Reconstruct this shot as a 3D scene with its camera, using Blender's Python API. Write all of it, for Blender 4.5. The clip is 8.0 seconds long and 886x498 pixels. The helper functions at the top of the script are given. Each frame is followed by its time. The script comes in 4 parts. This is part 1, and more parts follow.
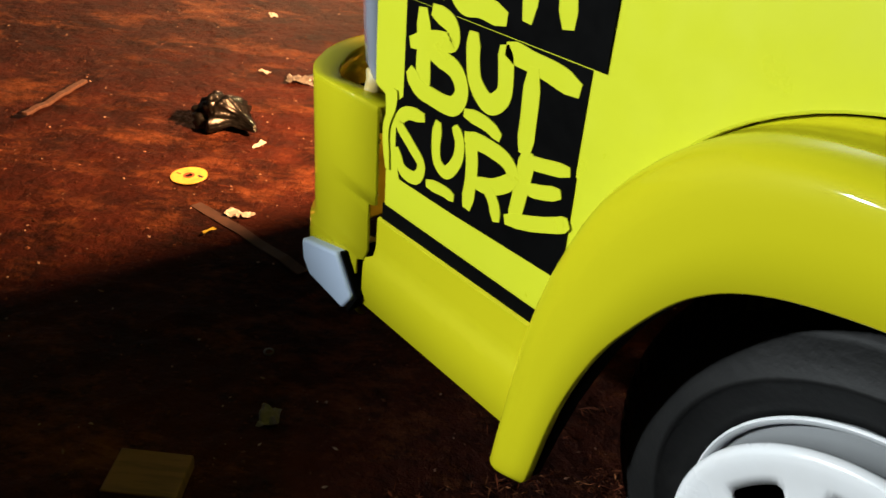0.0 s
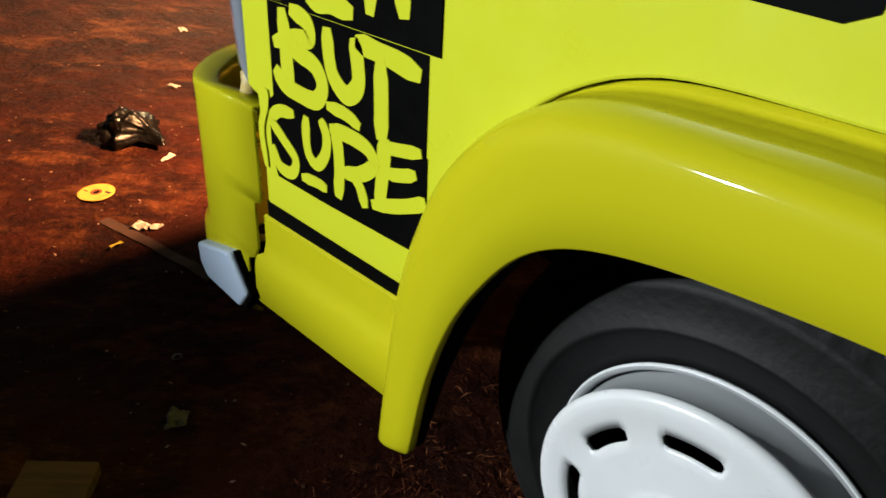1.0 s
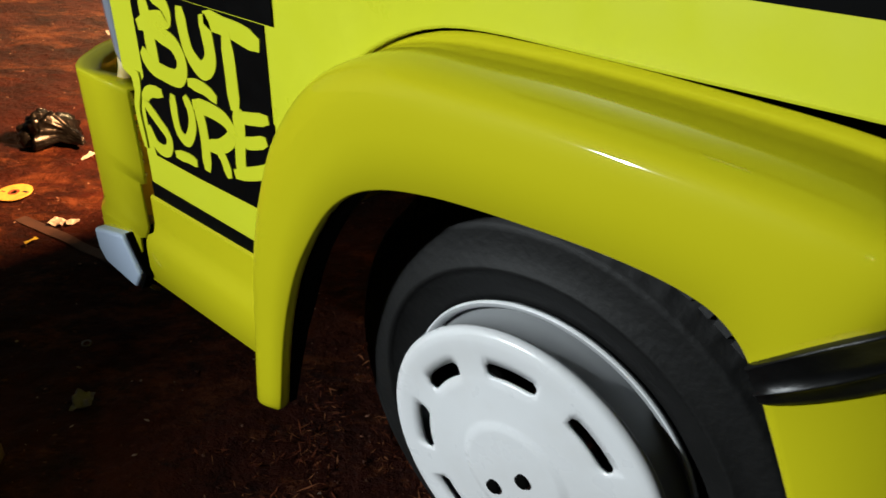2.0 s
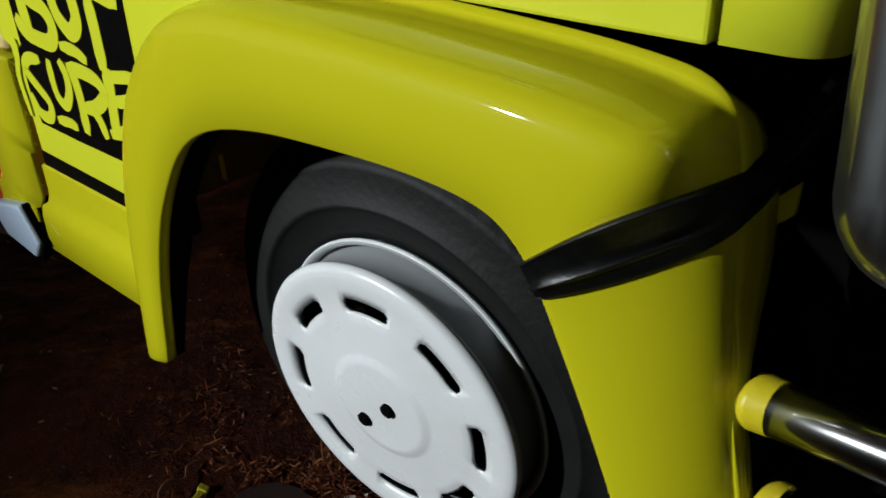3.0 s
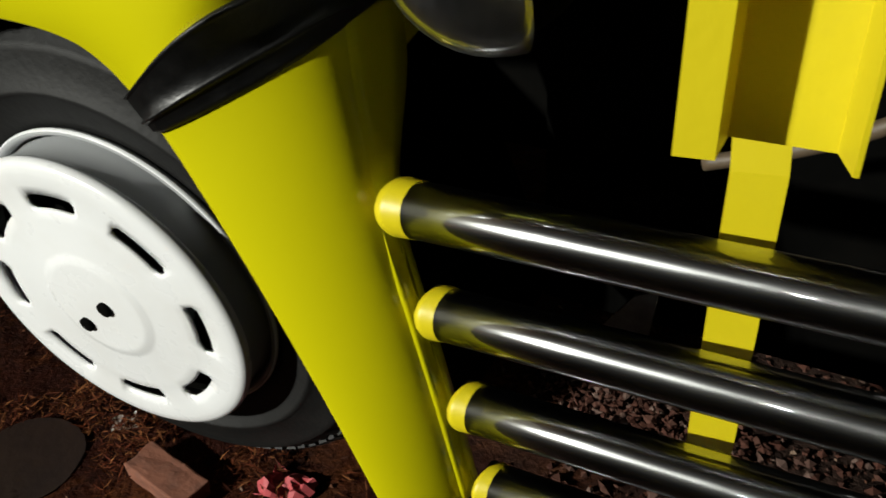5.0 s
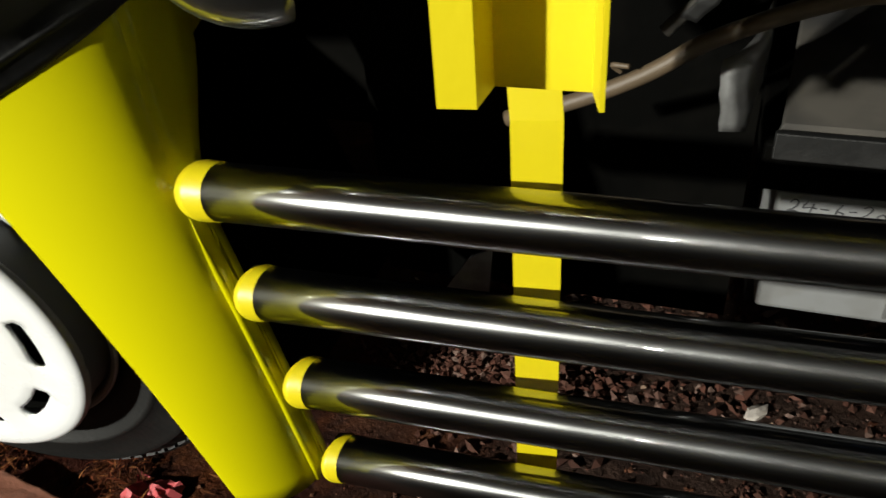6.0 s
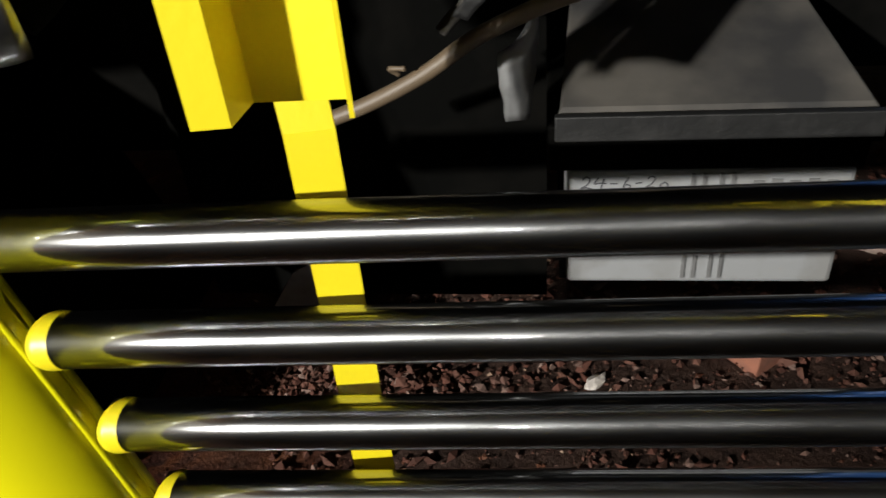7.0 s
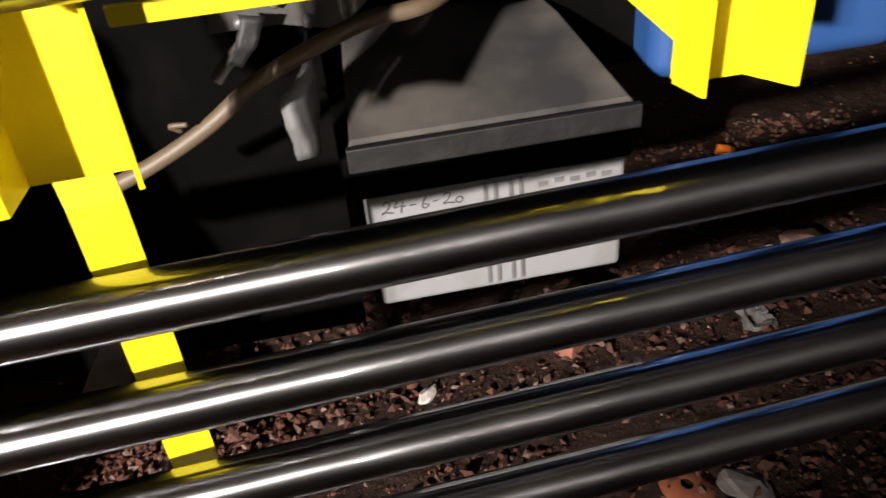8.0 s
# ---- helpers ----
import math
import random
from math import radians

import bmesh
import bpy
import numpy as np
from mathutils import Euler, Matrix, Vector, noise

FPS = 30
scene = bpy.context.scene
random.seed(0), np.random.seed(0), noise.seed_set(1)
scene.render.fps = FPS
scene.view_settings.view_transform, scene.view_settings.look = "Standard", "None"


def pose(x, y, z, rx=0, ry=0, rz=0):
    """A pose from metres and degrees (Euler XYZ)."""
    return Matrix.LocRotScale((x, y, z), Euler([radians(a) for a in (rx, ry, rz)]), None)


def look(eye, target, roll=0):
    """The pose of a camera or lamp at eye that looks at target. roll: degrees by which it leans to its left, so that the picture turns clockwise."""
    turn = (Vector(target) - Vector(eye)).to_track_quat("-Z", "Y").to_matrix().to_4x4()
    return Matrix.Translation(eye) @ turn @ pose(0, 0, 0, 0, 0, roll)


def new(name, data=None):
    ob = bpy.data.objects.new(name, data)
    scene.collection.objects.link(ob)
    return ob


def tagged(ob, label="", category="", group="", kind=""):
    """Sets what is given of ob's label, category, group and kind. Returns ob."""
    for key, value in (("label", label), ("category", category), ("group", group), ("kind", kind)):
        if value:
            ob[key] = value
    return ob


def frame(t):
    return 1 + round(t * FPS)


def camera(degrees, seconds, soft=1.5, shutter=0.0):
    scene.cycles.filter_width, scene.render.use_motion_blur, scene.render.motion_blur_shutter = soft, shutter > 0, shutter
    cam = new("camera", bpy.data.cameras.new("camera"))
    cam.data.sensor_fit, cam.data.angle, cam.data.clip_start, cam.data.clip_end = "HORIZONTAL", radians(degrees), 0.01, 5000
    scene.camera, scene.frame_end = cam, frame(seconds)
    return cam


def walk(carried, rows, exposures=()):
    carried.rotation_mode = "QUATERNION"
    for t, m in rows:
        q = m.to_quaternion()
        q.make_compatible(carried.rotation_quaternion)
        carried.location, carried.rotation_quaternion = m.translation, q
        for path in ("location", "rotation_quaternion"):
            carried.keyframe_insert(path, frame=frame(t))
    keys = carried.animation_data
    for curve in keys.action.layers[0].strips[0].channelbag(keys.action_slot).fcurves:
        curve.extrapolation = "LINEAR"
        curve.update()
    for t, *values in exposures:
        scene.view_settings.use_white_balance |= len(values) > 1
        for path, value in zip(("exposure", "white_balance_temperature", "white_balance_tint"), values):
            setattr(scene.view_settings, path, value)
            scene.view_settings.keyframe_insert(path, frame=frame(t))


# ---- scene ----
cam = camera(56.2, 8.0, shutter=0.25)
PATH = [
    (0, (0.213, -0.736, 1.129), (-1.094, 0.375, 0.1), 6.4),
    (0.5, (0.261, -0.723, 1.134), (-1.004, 0.447, 0.121), 5.6),
    (1, (0.335, -0.687, 1.139), (-0.903, 0.517, 0.13), 4.1),
    (1.5, (0.425, -0.657, 1.136), (-0.792, 0.576, 0.136), 3.1),
    (2.8, (0.637, -0.576, 1.111), (-0.508, 0.695, 0.074), 0.7),
    (3, (0.66, -0.572, 1.106), (-0.46, 0.714, 0.061), 0.8),
    (3.5, (0.707, -0.561, 1.09), (-0.348, 0.757, 0.019), 0.9),
    (4, (0.747, -0.537, 1.069), (-0.223, 0.808, -0.047), 0.5),
    (4.5, (0.776, -0.522, 1.045), (-0.11, 0.858, -0.099), 0.5),
    (4.7, (0.792, -0.508, 1.03), (-0.054, 0.882, -0.132), -0.1),
    (5.8, (0.86, -0.483, 1.012), (0.303, 1.008, -0.198), -1.2),
    (6, (0.871, -0.484, 1.013), (0.366, 1.022, -0.202), -1.3),
    (6.5, (0.897, -0.482, 1.013), (0.532, 1.064, -0.202), -1.3),
    (7, (0.924, -0.48, 1.016), (0.737, 1.104, -0.191), -1.8),
    (7.5, (0.933, -0.479, 1.022), (0.934, 1.124, -0.174), -2.1),
    (8, (0.922, -0.482, 1.031), (1.194, 1.112, -0.146), -1.8),
]
walk(cam, [(t, look(eye, target, roll)) for t, eye, target, roll in PATH],
     [(0, -0.3, 5700, 10), (0.5, -0.35, 5700, 10), (1, -0.4, 5700, 10), (1.5, -0.5, 5700, 10), (3, -0.5, 5750, 10), (3.5, -0.34, 6100, 10), (4.5, -0.12, 6350, 10), (6, 0.5, 6600, 10), (6.5, 0.62, 6500, 10), (7, 0.8, 6400, 15), (8, 1.5, 6700, 24)])

# ---- world and light ----
world = bpy.data.worlds.new("night")
scene.world = world
world.use_nodes = True
world.node_tree.nodes["Background"].inputs[0].default_value = (1.0, 0.86, 0.62, 1)
world.node_tree.nodes["Background"].inputs[1].default_value = 0.17
RAKE = 2.97
TRUCK = pose(0, 0, 0, 0, -RAKE, 0)


def spot_lamp(name, eye, target, degrees, blend, watts, colour, soft):
    data = bpy.data.lights.new(name, "SPOT")
    data.energy, data.color, data.spot_size, data.spot_blend, data.shadow_soft_size = watts, colour, radians(degrees), blend, soft
    ob = new(name, data)
    ob.matrix_world = look(eye, target)
    return ob


spot_lamp("work_lamp", (-2.18, -4.5, 2.42), (-0.10, 0.1, 1.42), 37, 0.55, 1400, (1.0, 1.0, 0.9), 0.07)
spot_lamp("work_lamp", (-2.40, -4.5, 2.46), (-0.10, 0.1, 1.43), 37, 0.55, 310, (1.0, 1.0, 0.9), 0.04)
spot_lamp("work_lamp", (1.00, -4.5, 2.40), (0.90, 0.0, 0.60), 18, 0.8, 13, (1.0, 1.0, 0.9), 0.03)
# Added, unseen source: lights the south wall for fill and tube reflections.
spot_lamp("wall_fill_lamp", (0.9, -5.2, 4.3), (1.0, -6.5, 2.0), 110, 0.8, 30, (0.95, 1.0, 0.98), 0.1)
spot_lamp("yard_lamp", (-4.6, 2.7, 2.5), (-4.3, 1.5, 0.0), 80, 1.0, 2300, (1.0, 0.60, 0.25), 0.08)
spot_lamp("front_lamp", TRUCK @ Vector((-1.0, 0.80, 1.0)), TRUCK @ Vector((-3.4, 0.45, 0.80)), 146, 1.0, 1300, (1.0, 0.44, 0.15), 0.04)


# ---- materials ----
def material(name, colour, rough=0.5, metal=0.0, spots=None, scale=12.0, spot_amount=0.5, bump=0.0, bump_scale=60.0, stretch=None, coat=0.0,
             vary=0.0, rough_vary=0.0, distance=0.004, spot_lo=0.45, spot_hi=0.65, spec=0.5):
    m = bpy.data.materials.new(name)
    m.use_nodes = True
    nt = m.node_tree
    bs = nt.nodes["Principled BSDF"]
    bs.inputs["Roughness"].default_value, bs.inputs["Metallic"].default_value = rough, metal
    bs.inputs["Coat Weight"].default_value, bs.inputs["Coat Roughness"].default_value = coat, 0.05
    bs.inputs["Specular IOR Level"].default_value = spec
    co = nt.nodes.new("ShaderNodeTexCoord")
    mp = nt.nodes.new("ShaderNodeMapping")
    mp.inputs["Scale"].default_value = stretch or (1, 1, 1)
    nt.links.new(co.outputs["Object"], mp.inputs["Vector"])

    def tex(s, detail=6):
        n = nt.nodes.new("ShaderNodeTexNoise")
        n.inputs["Scale"].default_value, n.inputs["Detail"].default_value = s, detail
        nt.links.new(mp.outputs["Vector"], n.inputs["Vector"])
        return n

    def ramp(src, lo, hi):
        r = nt.nodes.new("ShaderNodeMapRange")
        r.inputs[1].default_value, r.inputs[2].default_value = lo, hi
        nt.links.new(src, r.inputs[0])
        return r

    def mix(fac, a, b, amount=1.0):
        n = nt.nodes.new("ShaderNodeMix")
        n.data_type = "RGBA"
        if amount != 1.0:
            k = nt.nodes.new("ShaderNodeMath")
            k.operation, k.inputs[1].default_value = "MULTIPLY", amount
            nt.links.new(fac, k.inputs[0])
            fac = k.outputs[0]
        nt.links.new(fac, n.inputs["Factor"])
        for v, s in ((a, "A"), (b, "B")):
            sock = [i for i in n.inputs if i.name == s and i.type == "RGBA"][0]
            if isinstance(v, tuple):
                sock.default_value = (*v, 1)
            else:
                nt.links.new(v, sock)
        return [o for o in n.outputs if o.type == "RGBA"][0]

    out = tuple(colour)
    if vary:
        big = ramp(tex(scale * 0.25, 3).outputs["Fac"], 0.3, 0.7)
        out = mix(big.outputs[0], tuple(c * (1 - vary) for c in colour), tuple(min(1, c * (1 + vary)) for c in colour))
    if spots:
        s = ramp(tex(scale).outputs["Fac"], spot_lo, spot_hi)
        out = mix(s.outputs[0], out, tuple(spots), spot_amount)
    if isinstance(out, tuple):
        bs.inputs["Base Color"].default_value = (*out, 1)
    else:
        nt.links.new(out, bs.inputs["Base Color"])
    if rough_vary:
        r = nt.nodes.new("ShaderNodeMapRange")
        r.inputs[1].default_value, r.inputs[2].default_value = 0.3, 0.7
        r.inputs[3].default_value, r.inputs[4].default_value = max(0.02, rough - rough_vary), min(1, rough + rough_vary)
        nt.links.new(tex(scale * 2).outputs["Fac"], r.inputs[0])
        nt.links.new(r.outputs[0], bs.inputs["Roughness"])
    if bump:
        b = nt.nodes.new("ShaderNodeBump")
        b.inputs["Strength"].default_value, b.inputs["Distance"].default_value = bump, distance
        nt.links.new(tex(bump_scale, 8).outputs["Fac"], b.inputs["Height"])
        nt.links.new(b.outputs[0], bs.inputs["Normal"])
    return m


LEMON = material("lemon_vinyl", (0.60, 0.63, 0.016), 0.32, scale=9, vary=0.03, rough_vary=0.05)
YELLOW = material("yellow_gloss_paint", (0.528, 0.487, 0.002), 0.5, scale=7, vary=0.04, coat=0.7, rough_vary=0.03, spec=0.05)
BRIGHT = material("yellow_bracket_paint", (0.62, 0.51, 0.008), 0.4, scale=14, vary=0.05, bump=0.08, bump_scale=120)
BLACK = material("black_vinyl_and_shade", (0.002, 0.002, 0.002), 0.5, scale=20, vary=0.2, rough_vary=0.08, spec=0.04)
RUBBER = material("tyre_rubber", (0.005, 0.005, 0.0048), 0.65, spots=(0.011, 0.0105, 0.010), scale=18, spot_amount=0.35, bump=0.3, bump_scale=90, vary=0.15, spec=0.3)
WORN = material("worn_tread_rubber", (0.030, 0.030, 0.030), 0.7, spots=(0.018, 0.018, 0.018), scale=25, spot_amount=0.8, bump=0.3, bump_scale=120)
TRIM = material("black_plastic_trim", (0.003, 0.003, 0.003), 0.45, scale=20, bump=0.25, bump_scale=70, rough_vary=0.08)
WHITE = material("white_wheel_enamel", (0.78, 0.79, 0.80), 0.3, spots=(0.62, 0.60, 0.57), scale=10, spot_amount=0.25, vary=0.02, rough_vary=0.06)


def tube_steel(name, lobes, grain=(0.7, 5, 5)):
    """Stainless tube polished round and round: a clear mirror under fine ring scratches that draw highlights out along the tube."""
    m = bpy.data.materials.new(name)
    m.use_nodes = True
    nt = m.node_tree
    nt.nodes.remove(nt.nodes["Principled BSDF"])
    co, mp = nt.nodes.new("ShaderNodeTexCoord"), nt.nodes.new("ShaderNodeMapping")
    mp.inputs["Scale"].default_value = grain
    nt.links.new(co.outputs["Object"], mp.inputs["Vector"])

    def tex(scale, detail):
        n = nt.nodes.new("ShaderNodeTexNoise")
        n.inputs["Scale"].default_value, n.inputs["Detail"].default_value = scale, detail
        nt.links.new(mp.outputs["Vector"], n.inputs["Vector"])
        return n.outputs["Fac"]

    def span(src, lo, hi):
        r = nt.nodes.new("ShaderNodeMapRange")
        r.inputs[1].default_value, r.inputs[2].default_value, r.inputs[3].default_value, r.inputs[4].default_value = 0.3, 0.7, lo, hi
        nt.links.new(src, r.inputs[0])
        return r.outputs[0]

    ramp = nt.nodes.new("ShaderNodeValToRGB")
    ramp.color_ramp.elements[0].position, ramp.color_ramp.elements[0].color = 0.35, (0.44, 0.445, 0.45, 1)
    ramp.color_ramp.elements[1].position, ramp.color_ramp.elements[1].color = 0.65, (0.59, 0.60, 0.61, 1)
    nt.links.new(tex(9, 5), ramp.inputs[0])
    bump = nt.nodes.new("ShaderNodeBump")
    bump.inputs["Strength"].default_value, bump.inputs["Distance"].default_value = 0.05, 0.001
    nt.links.new(tex(40, 6), bump.inputs["Height"])
    tangent = nt.nodes.new("ShaderNodeTangent")
    tangent.direction_type, tangent.axis = "RADIAL", "X"
    surface = None
    for kind, rough, drawn, share in lobes:
        g = nt.nodes.new("ShaderNodeBsdfAnisotropic")
        g.distribution = kind
        g.inputs["Anisotropy"].default_value, g.inputs["Rotation"].default_value = drawn, 0.0
        nt.links.new(ramp.outputs[0], g.inputs["Color"])
        nt.links.new(span(tex(18, 4), *rough), g.inputs["Roughness"])
        nt.links.new(bump.outputs[0], g.inputs["Normal"])
        nt.links.new(tangent.outputs[0], g.inputs["Tangent"])
        if surface is None:
            surface = g
            continue
        mix = nt.nodes.new("ShaderNodeMixShader")
        mix.inputs[0].default_value = share
        nt.links.new(surface.outputs[0], mix.inputs[1])
        nt.links.new(g.outputs[0], mix.inputs[2])
        surface = mix
    nt.links.new(surface.outputs[0], nt.nodes["Material Output"].inputs["Surface"])
    return m


STEEL = tube_steel("stainless_tube", (("BECKMANN", (0.05, 0.11), 0.0, 1.0), ("BECKMANN", (0.30, 0.35), 0.36, 0.32), ("GGX", (0.34, 0.40), 0.35, 0.13)))
CHROME = tube_steel("polished_pipe", (("BECKMANN", (0.09, 0.15), 0.0, 1.0), ("GGX", (0.36, 0.44), 0.0, 0.4)), (4, 4, 0.8))
SKYGREY = material("pale_blue_plastic", (0.52, 0.62, 0.78), 0.4, scale=18, vary=0.05)
LENS = material("headlamp_lens", (0.22, 0.24, 0.28), 0.12, scale=9, spots=(0.36, 0.38, 0.43), spot_amount=0.6, coat=0.5)
AMBER = material("amber_reflector", (0.80, 0.62, 0.25), 0.25, scale=60, spots=(0.9, 0.85, 0.6), spot_amount=0.6, metal=0.3)
# Near-black also carries the shade inside the arch and under the bed.
DARK = material("dark_paint_and_shade", (0.0016, 0.0016, 0.0014), 0.8, scale=14, spots=(0.004, 0.0036, 0.003), spot_amount=0.5, bump=0.2, spec=0.03)
GREY = material("dusty_grey_lid", (0.072, 0.065, 0.056), 0.7, spots=(0.018, 0.018, 0.019), scale=7, spot_amount=0.9, bump=0.1, vary=0.15)
GRIME = material("grimy_black_plastic", (0.005, 0.005, 0.005), 0.6, spots=(0.015, 0.0145, 0.014), scale=26, spot_amount=0.7, bump=0.3, spot_lo=0.5, spot_hi=0.7)
GALV = material("galvanised_strip", (0.17, 0.17, 0.17), 0.45, metal=0.3, spots=(0.075, 0.075, 0.075), scale=30, bump=0.3, bump_scale=40)
CASE = material("white_battery_case", (0.21, 0.215, 0.22), 0.5, spots=(0.15, 0.145, 0.135), scale=22, spot_amount=0.5)
INK = material("black_ink", (0.03, 0.03, 0.035), 0.6)
HOSE = material("brown_hose", (0.095, 0.067, 0.040), 0.55, spots=(0.12, 0.088, 0.055), scale=30, spot_amount=0.5, bump=0.2)
RIM = material("grey_rim_barrel", (0.34, 0.35, 0.36), 0.42, scale=12, vary=0.06)
BLUE = material("blue_tank_plastic", (0.012, 0.058, 0.19), 0.55, spots=(0.025, 0.08, 0.22), scale=8, spot_amount=0.4, vary=0.1)


def dirt_material():
    m = bpy.data.materials.new("red_brown_dirt")
    m.use_nodes = True
    nt = m.node_tree
    bs = nt.nodes["Principled BSDF"]
    co = nt.nodes.new("ShaderNodeTexCoord")

    def tex(scale, detail=8, rough=0.6, squash=(1, 1, 1)):
        mp = nt.nodes.new("ShaderNodeMapping")
        mp.vector_type = "TEXTURE"
        mp.inputs["Scale"].default_value = tuple(1 / q for q in squash)
        mp.inputs["Rotation"].default_value = (0, 0, radians(49))
        nt.links.new(co.outputs["Object"], mp.inputs["Vector"])
        n = nt.nodes.new("ShaderNodeTexNoise")
        n.inputs["Scale"].default_value, n.inputs["Detail"].default_value, n.inputs["Roughness"].default_value = scale, detail, rough
        nt.links.new(mp.outputs["Vector"], n.inputs["Vector"])
        return n.outputs["Fac"]

    def blend(fac, lo, hi, a, b):
        r = nt.nodes.new("ShaderNodeMapRange")
        r.inputs[1].default_value, r.inputs[2].default_value = lo, hi
        nt.links.new(fac, r.inputs[0])
        n = nt.nodes.new("ShaderNodeMix")
        n.data_type = "RGBA"
        nt.links.new(r.outputs[0], n.inputs["Factor"])
        socks = [i for i in n.inputs if i.type == "RGBA"]
        for v, sock in ((a, socks[0]), (b, socks[1])):
            if isinstance(v, tuple):
                sock.default_value = (*v, 1)
            else:
                nt.links.new(v, sock)
        return [o for o in n.outputs if o.type == "RGBA"][0]

    c = blend(tex(1.6, 6, 0.65), 0.35, 0.62, (0.0180, 0.0031, 0.0012), (0.0510, 0.0090, 0.0024))
    c = blend(tex(6.0, 9, 0.7), 0.46, 0.68, c, (0.0084, 0.0018, 0.0009))
    c = blend(tex(3.4, 12, 0.78, (0.65, 1.25, 1)), 0.51, 0.67, c, (0.1600, 0.0500, 0.0125))
    c = blend(tex(16, 8, 0.75, (0.8, 1.2, 1)), 0.55, 0.68, c, (0.0096, 0.0021, 0.0011))
    c = blend(tex(45, 6, 0.7), 0.58, 0.70, c, (0.0840, 0.0204, 0.0060))
    c = blend(tex(150, 3, 0.6), 0.69, 0.75, c, (0.1800, 0.0900, 0.0480))
    # grey-brown building dust lies over the red soil towards the cargo bed
    xyz = nt.nodes.new("ShaderNodeSeparateXYZ")
    nt.links.new(co.outputs["Object"], xyz.inputs[0])
    wave = nt.nodes.new("ShaderNodeMath")
    wave.operation = "MULTIPLY_ADD"
    wave.inputs[1].default_value = 0.9
    nt.links.new(tex(5, 6), wave.inputs[0])
    nt.links.new(xyz.outputs[0], wave.inputs[2])
    dust = blend(tex(22, 8, 0.7), 0.35, 0.65, (0.017, 0.010, 0.008), (0.054, 0.031, 0.023))
    c = blend(wave.outputs[0], 0.75, 1.25, c, dust)
    nt.links.new(c, bs.inputs["Base Color"])
    bs.inputs["Roughness"].default_value, bs.inputs["Specular IOR Level"].default_value = 0.7, 0.12
    b1 = nt.nodes.new("ShaderNodeBump")
    b1.inputs["Strength"].default_value, b1.inputs["Distance"].default_value = 1.0, 0.02
    nt.links.new(tex(26, 10, 0.65), b1.inputs["Height"])
    nt.links.new(b1.outputs[0], bs.inputs["Normal"])
    return m


DIRT = dirt_material()
WALL = material("workshop_wall", (0.22, 0.21, 0.19), 0.9, spots=(0.12, 0.11, 0.10), scale=2.0, spot_amount=0.6, bump=0.3, bump_scale=12)
BRICK = material("red_brick", (0.26, 0.10, 0.06), 0.85, spots=(0.15, 0.07, 0.05), scale=30, spot_amount=0.6, bump=0.5, bump_scale=80)
RUBBLE = material("rubble_stone", (0.24, 0.13, 0.10), 0.85, spots=(0.30, 0.25, 0.22), scale=9, spot_amount=0.7, bump=0.5)
WOOD = material("raw_plywood", (0.17, 0.08, 0.034), 0.75, spots=(0.085, 0.045, 0.02), scale=10, stretch=(1, 8, 1), spot_amount=0.7, bump=0.2)
OILY = material("oily_brown_plate", (0.022, 0.011, 0.008), 0.55, spots=(0.012, 0.006, 0.005), scale=30, spot_amount=0.6, bump=0.3)
OLDWOOD = material("dark_old_wood", (0.07, 0.03, 0.018), 0.8, spots=(0.12, 0.06, 0.035), scale=20, stretch=(1, 8, 1), spot_amount=0.6, bump=0.3)
BAG = material("black_bag_film", (0.003, 0.003, 0.003), 0.28, scale=20, spots=(0.008, 0.008, 0.008), spot_amount=0.5, bump=0.9, bump_scale=50, spec=0.5)
PAPER = material("pale_paper", (0.48, 0.44, 0.40), 0.7, spots=(0.45, 0.38, 0.32), scale=40, spot_amount=0.5)
DISC = material("yellow_disc_print", (0.62, 0.42, 0.05), 0.6, spots=(0.45, 0.25, 0.04), scale=40, spot_amount=0.6)
STRAW = material("dry_straw", (0.20, 0.085, 0.035), 0.8, spots=(0.30, 0.16, 0.06), scale=12, spot_amount=0.7)
PINK = material("pink_scrap", (0.55, 0.09, 0.10), 0.6, scale=20, vary=0.2)
FILM = material("clear_film", (0.12, 0.115, 0.11), 0.12, scale=12, spots=(0.32, 0.32, 0.33), spot_amount=0.6, coat=0.5)
STRIP = material("dull_flat_steel", (0.065, 0.034, 0.024), 0.6, spots=(0.03, 0.018, 0.014), scale=30, spot_amount=0.6)
RUST = material("rusty_steel", (0.24, 0.065, 0.024), 0.85, spots=(0.13, 0.04, 0.02), scale=40, spot_amount=0.7, bump=0.4)
ORANGE = material("orange_plastic", (0.65, 0.16, 0.02), 0.4, scale=30, vary=0.1)
TAG = material("yellow_plastic_tag", (0.70, 0.60, 0.03), 0.35, scale=40, vary=0.2)
BLUEVINYL = material("blue_vinyl", (0.03, 0.28, 0.60), 0.4, scale=20, vary=0.1)
STONE = material("grey_stone", (0.17, 0.15, 0.14), 0.85, spots=(0.10, 0.09, 0.08), scale=30, spot_amount=0.6, bump=0.5)


